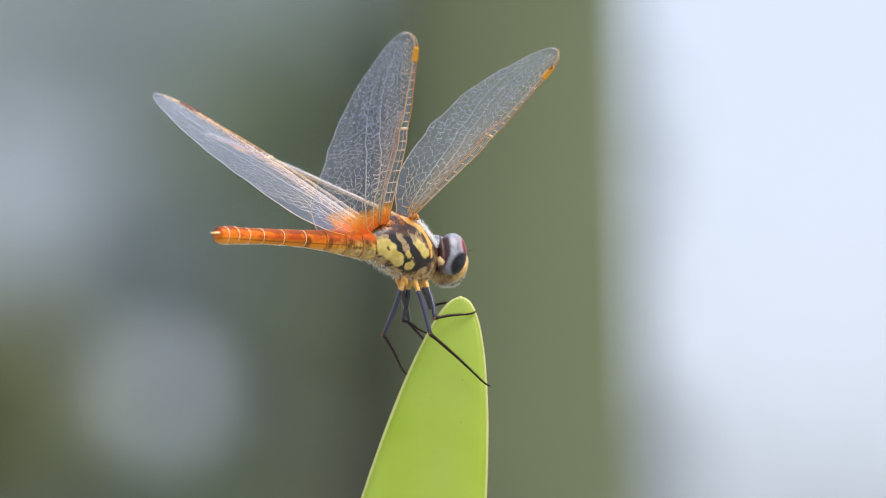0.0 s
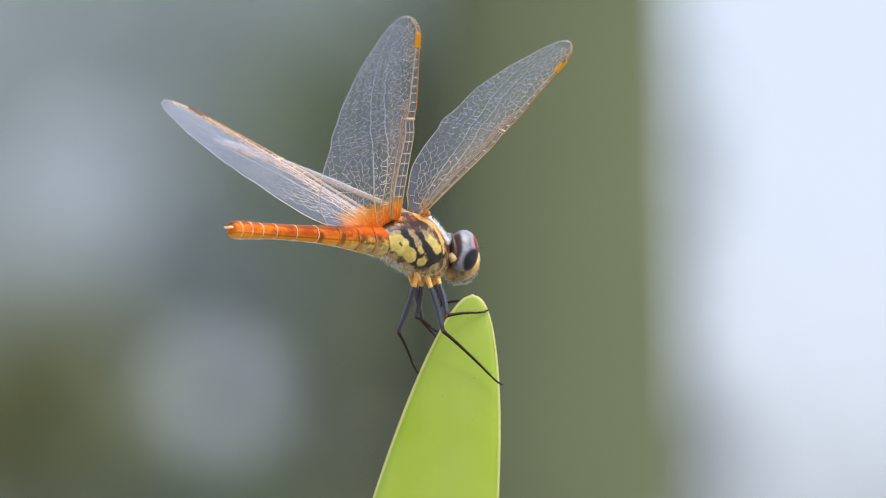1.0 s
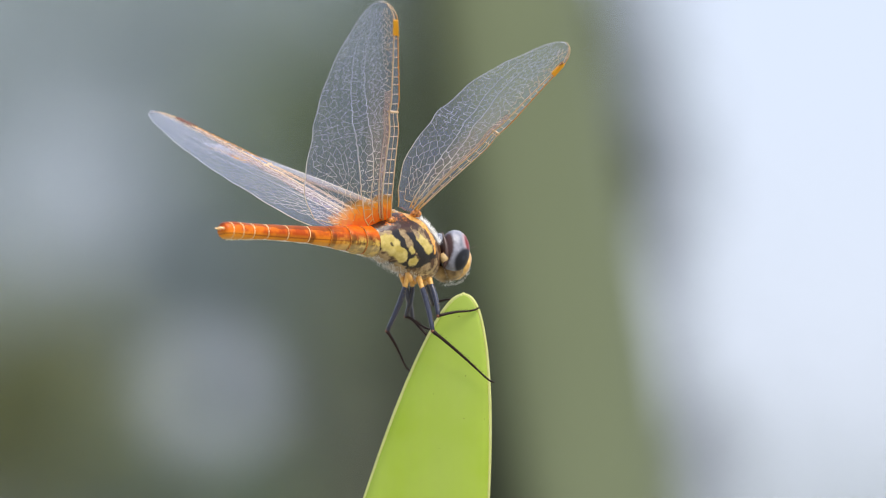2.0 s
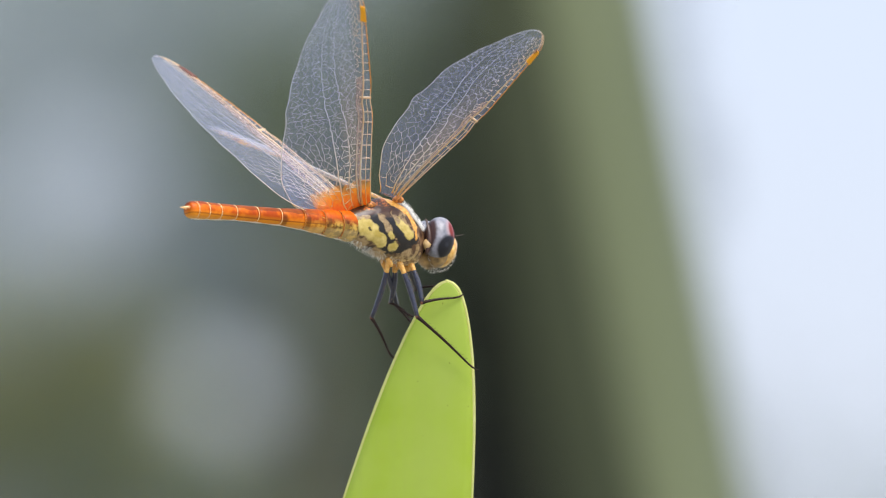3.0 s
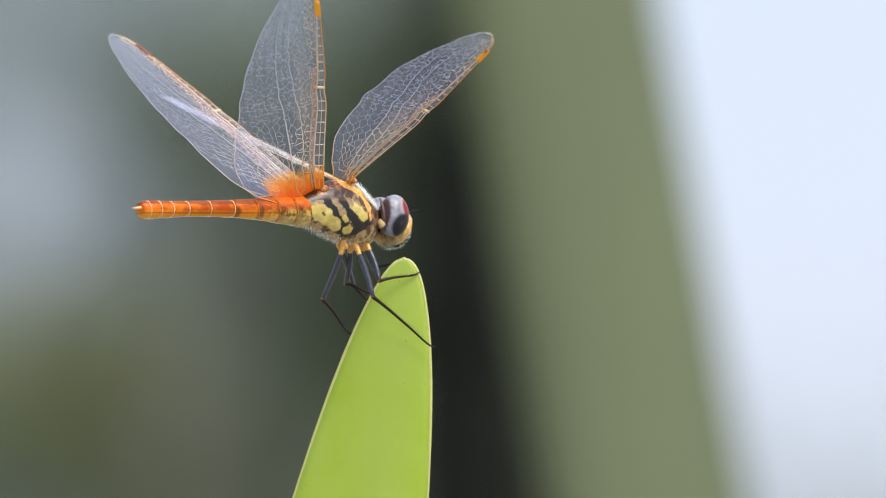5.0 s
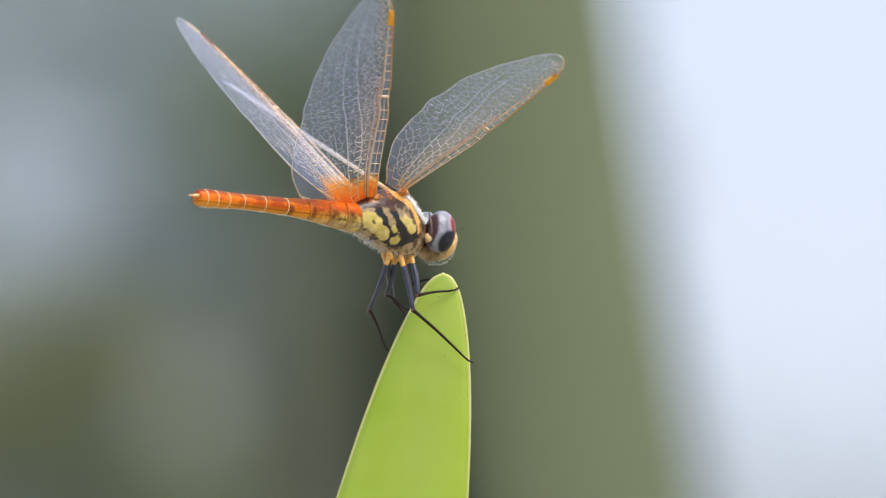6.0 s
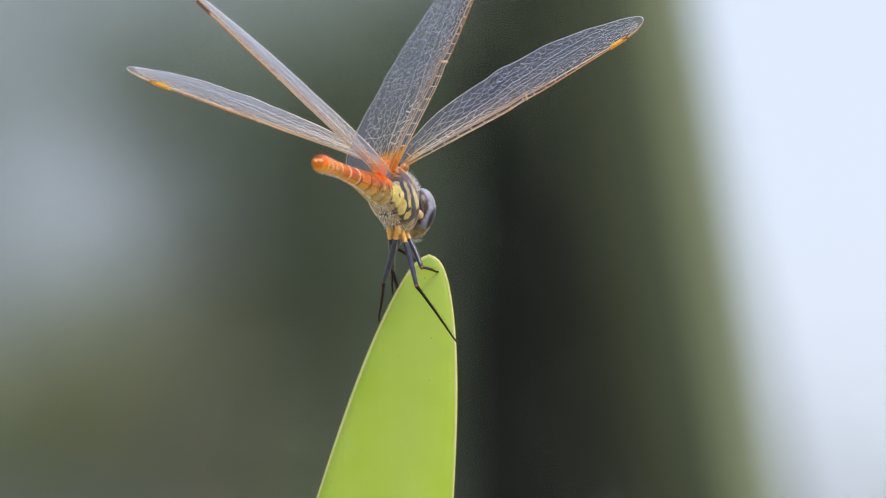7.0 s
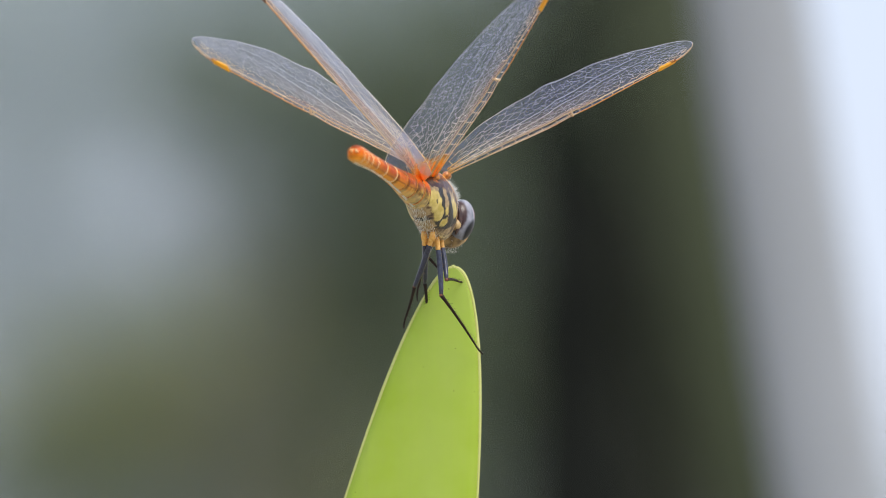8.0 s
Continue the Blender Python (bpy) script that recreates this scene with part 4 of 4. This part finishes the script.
def bush(name, label, category, seed, foot, clumps, material, long):
    """A shrub or tree: stems from one foot to each clump of leaves."""
    rnd = random.Random(seed)
    root = thing(name, label, category, Matrix.Translation(foot))
    bm = bmesh.new()
    top = max((c for c, r, k in clumps), key=lambda c: c.z)
    limb(bm, Vector((0, 0, -0.02)), top - foot, 0.05, 0.012, rnd)
    part("trunk", bm, STEM, root)
    for c, r, k in clumps:
        bm = bmesh.new()
        limb(bm, (top - foot) * 0.35, c - foot, 0.02, 0.006, rnd)
        part("limb", bm, STEM, root)
    bm = bmesh.new()
    for c, r, k in clumps:
        crown_into(bm, rnd, c - foot, r, k, long)
    part("crown", bm, material, root, smooth=False)
    return root


def on_ground(p):
    return Vector((p.x, p.y, 0.0))


def shrubs():
    # a dark shrub, its leaves in loose clumps
    d = 13.8
    s = d / 3000
    clumps = [(at(-62, 46, d), Vector((20, 20, 24)) * s, 110), (at(-30, -34, d), Vector((18, 24, 34)) * s, 20), (at(-45, 54, d), Vector((18, 20, 20)) * s, 40), (at(-22, 52, d), Vector((28, 24, 24)) * s, 75), (at(8, 54, d), Vector((24, 24, 22)) * s, 260), (at(-25, 18, d), Vector((20, 24, 24)) * s, 70),
              (at(-112, -66, d), Vector((24, 24, 14)) * s, 130), (at(4, -10, d), Vector((24, 24, 60)) * s, 680), (at(-13, -6, d), Vector((20, 20, 44)) * s, 150), (at(-50, -66, d), Vector((20, 20, 18)) * s, 110)]
    dark = bush("shrub", "dark green leafy shrub, out of focus", "shrub", 21, on_ground(at(-30, -60, d)), clumps, BUSH, 0.065)
    d = 20.0
    s = d / 3000
    clumps = [(at(-38, 40, d), Vector((20, 20, 24)) * s, 320), (at(-18, -26, d), Vector((22, 20, 26)) * s, 460), (at(8, 30, d), Vector((24, 20, 28)) * s, 420), (at(-40, -78, d), Vector((30, 20, 14)) * s, 240), (at(14, -40, d), Vector((22, 20, 30)) * s, 360)]
    bush("shrub", "loose mid-green shrub, far out of focus", "shrub", 23, on_ground(at(-14, -60, d)), clumps, GREEN, 0.09)
    d = 16.8
    s = d / 3000
    clumps = [(at(-116, -50, d), Vector((24, 20, 24)) * s, 330), (at(-84, -58, d), Vector((26, 20, 24)) * s, 360), (at(-132, -40, d), Vector((22, 20, 30)) * s, 190), (at(-90, -30, d), Vector((22, 20, 24)) * s, 220), (at(-158, -52, d), Vector((24, 20, 26)) * s, 320)]
    return dark, bush("shrub", "low shrub with withered brownish leaves", "shrub", 22, on_ground(at(-110, -60, d)), clumps, DRY, 0.07)


def sky_bush():
    d = 11.7
    s = d / 3000
    clumps = [(at(38, y, d), Vector((15, 14, 26)) * s, 900) for y in (-85, -48, -12, 24, 60)] + [(at(50 + dx, y, d), Vector((9, 10, 14)) * s, 320) for dx, y in ((0, 30), (2, -15), (-3, 70), (3, -64))]
    clumps += [(at(61, 24, d), Vector((7, 8, 10)) * s, 260), (at(68, -58, d), Vector((8, 8, 12)) * s, 300)]
    bush("sapling", "slender olive green sapling before the open sky", "tree", 24, on_ground(at(36, -90, d)), clumps, SAPLING, 0.06)


def dark_tree():
    d = 10.2
    foot, top = on_ground(at(29, -60, d)), at(11, 300, d)
    rnd = random.Random(8)
    root = thing("tree", "tree trunk, shade put into its dark bark colour, with leafy shoots", "tree", Matrix.Translation(foot))
    bm = bmesh.new()
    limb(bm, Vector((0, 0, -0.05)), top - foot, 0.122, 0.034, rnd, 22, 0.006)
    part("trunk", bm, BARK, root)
    bm = bmesh.new()
    crown_into(bm, rnd, at(14, 60, d) - foot, Vector((0.10, 0.08, 0.14)), 260, 0.07)
    part("crown", bm, BUSH, root, smooth=False)


def far_woods():
    """Distant woods, haze put into their pale colour, that end where the open sky begins."""
    rnd = random.Random(31)
    bm = bmesh.new()
    d = 78.0
    made = 0
    while made < 35000:
        bx, by = 48 - abs(rnd.gauss(0, 1)) * 122 + rnd.gauss(0, 2), rnd.uniform(-125, 105)
        c = at(bx, by, d + rnd.uniform(-6, 15))
        thick = 0.62 + 0.42 * noise.noise(Vector((bx * 0.020, by * 0.014, 3.3)))
        near_gap = (bx + 67) ** 2 + (by + 41) ** 2
        if near_gap < 62 ** 2:
            thick = max(thick, 0.92)
        if c.z < 0 or rnd.random() > max(0.16, thick):
            continue
        made += 1
        if near_gap < 15 ** 2 or ((bx + 103) ** 2 + (by - 12) ** 2 < 25 ** 2 and rnd.random() < 0.72):
            continue        # gaps in the woods
        way = Vector((rnd.uniform(-1, 1), rnd.uniform(-1, 1), rnd.uniform(-0.9, 0.5))).normalized()
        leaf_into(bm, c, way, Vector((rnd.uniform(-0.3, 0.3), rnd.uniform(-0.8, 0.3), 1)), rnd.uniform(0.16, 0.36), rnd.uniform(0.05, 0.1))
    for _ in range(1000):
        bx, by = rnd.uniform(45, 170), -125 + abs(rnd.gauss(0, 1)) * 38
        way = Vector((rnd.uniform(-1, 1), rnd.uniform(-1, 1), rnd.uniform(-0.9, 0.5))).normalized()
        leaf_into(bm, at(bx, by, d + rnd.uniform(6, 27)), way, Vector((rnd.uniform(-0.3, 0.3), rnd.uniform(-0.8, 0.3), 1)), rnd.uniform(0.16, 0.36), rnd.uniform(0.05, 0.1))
    tagged(part("distant_woods", bm, WOODS, smooth=False), "grey-green woods in the distance, haze put into their pale colour", "woods", kind="stuff")


def blade_mesh(name, label, group, long, wide, lean, skin=None):
    root = thing(name, label, "leaf", None, group)
    bm = bmesh.new()
    rings = []
    for i in range(31):
        w = i / 30
        half = wide * min(1.0, 3.2 * (1 - w)) ** 0.7 * (0.55 + 0.45 * min(1, w * 3))
        z = long * w
        x = lean * z
        row = [Vector((x + half * a, -0.25 * half * (1 - a * a), z)) for a in (-1, -0.6, -0.2, 0.2, 0.6, 1)]
        rings.append([p + Vector((0, -0.0006, 0)) for p in row] + [p + Vector((0, 0.0006, 0)) for p in row[::-1]])
    loft(bm, rings)
    part("blade", bm, skin or OLIVE, root)
    bm = bmesh.new()
    tube(bm, [(lean * long * i / 20, 0.001, long * 0.9 * i / 20) for i in range(21)], [0.0025 - 0.0001 * i for i in range(21)], 6)
    part("midrib", bm, skin or OLIVE, root)
    return root


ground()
far_woods()
DARK_SHRUB, WITHERED = shrubs()
sky_bush()
dark_tree()
BLADE_DEPTHS = (3.15, 1.95)
# added blade: its grey stands in for pale blurred light beside the sky
BLUR_LEAF = blade_mesh("reed_leaf", "added pale leaf blade standing in for a soft grey blur", "reed leaves", 1.30, 0.0098, 0.0, PALE)
REEDS = [blade_mesh("reed_leaf", "broad olive green leaf blade, out of focus", "reed leaves", 1.35, 0.0215, 0.0),
         blade_mesh("reed_leaf", "broad light olive leaf blade, out of focus", "reed leaves", 1.32, 0.0215, 0.0, LIGHT)]


def motions():
    walk(fly, [(row[0], body_pose(row)) for row in BODY_ROWS])
    for i, (hind, side, ob) in enumerate(WINGS):
        walk(ob, [(row[0], wing_pose(hind, side, row[1 + 3 * i], row[2 + 3 * i], row[3 + 3 * i])) for row in WING_ROWS])
    # the head snaps round for a moment
    neck = Vector((76, 0, -15)) * U
    turns = ((0.0, 0, 14), (3.70, 0, 14), (3.79, -34, 4), (3.91, -34, 4), (3.99, 0, 14), (8.0, 0, 14))
    walk(HEAD, [(t, Matrix.Translation(neck + Vector((2 - 0.26 * rz, 0.1 * rz, 3)) * U) @ pose(0, 0, 0, 0, ry, rz) @ Matrix.Translation(-neck)) for t, rz, ry in turns])
    for hip, rests, feet, a, b, thigh, shin in LEG_SETS:
        upper, lower = [], []
        for row in BODY_ROWS:
            m = body_pose(row)
            h = m @ (Vector(hip) * U)
            w = max(0.0, min(1.0, (row[0] - 6.0) / 0.5))
            rest, foot = rests[0].lerp(rests[1], w), feet[0].lerp(feet[1], w)
            k, off = knee_at(h, foot, rest, a, b)
            back = m.inverted()
            upper.append((row[0], back @ bone(h, k, off)))
            lower.append((row[0], back @ bone(k, foot, off)))
        walk(thigh, upper)
        walk(shin, lower)
    for k, reed in enumerate(REEDS):
        rows = []
        for t, *places in SWAY_ROWS:
            dx, lean, turn = places[3 * k:3 * k + 3]
            p = RIG @ Vector((dx / 1000, BLADE_DEPTHS[k] - REACH, 0))
            rows.append((t, Matrix.Translation((p.x - math.tan(radians(lean)) * p.z, p.y, -0.01)) @ pose(0, 0, 0, 0, lean, 0) @ pose(0, 0, 0, 0, 0, turn)))
        walk(reed, rows)
    rows = []
    for t, dx, lean in DRIFT_ROWS:
        p = RIG @ Vector((dx / 1000, 1.75 - REACH, 0))
        rows.append((t, Matrix.Translation((p.x - math.tan(radians(lean)) * p.z, p.y, -0.01)) @ pose(0, 0, 0, 0, lean, 0)))
    walk(BLUR_LEAF, rows)
    base = WITHERED.matrix_basis.copy()
    walk(WITHERED, [(t, Matrix.Translation((dx, 0, 0)) @ base) for t, dx in ((0.0, -0.14), (2.5, -0.14), (3.6, 0.03), (4.7, 0.06), (5.8, 0.0), (6.1, 0.02), (6.6, 0.09), (8.0, 0.13))])
    base_dark = DARK_SHRUB.matrix_basis.copy()
    walk(DARK_SHRUB, [(t, Matrix.Translation((dx, 0, 0)) @ base_dark) for t, dx in ((0.0, 0.15), (1.2, 0.14), (2.5, 0.09), (3.6, -0.05), (4.7, -0.09), (5.8, 0.10), (6.1, 0.06), (6.6, -0.13), (8.0, -0.16))])


motions()
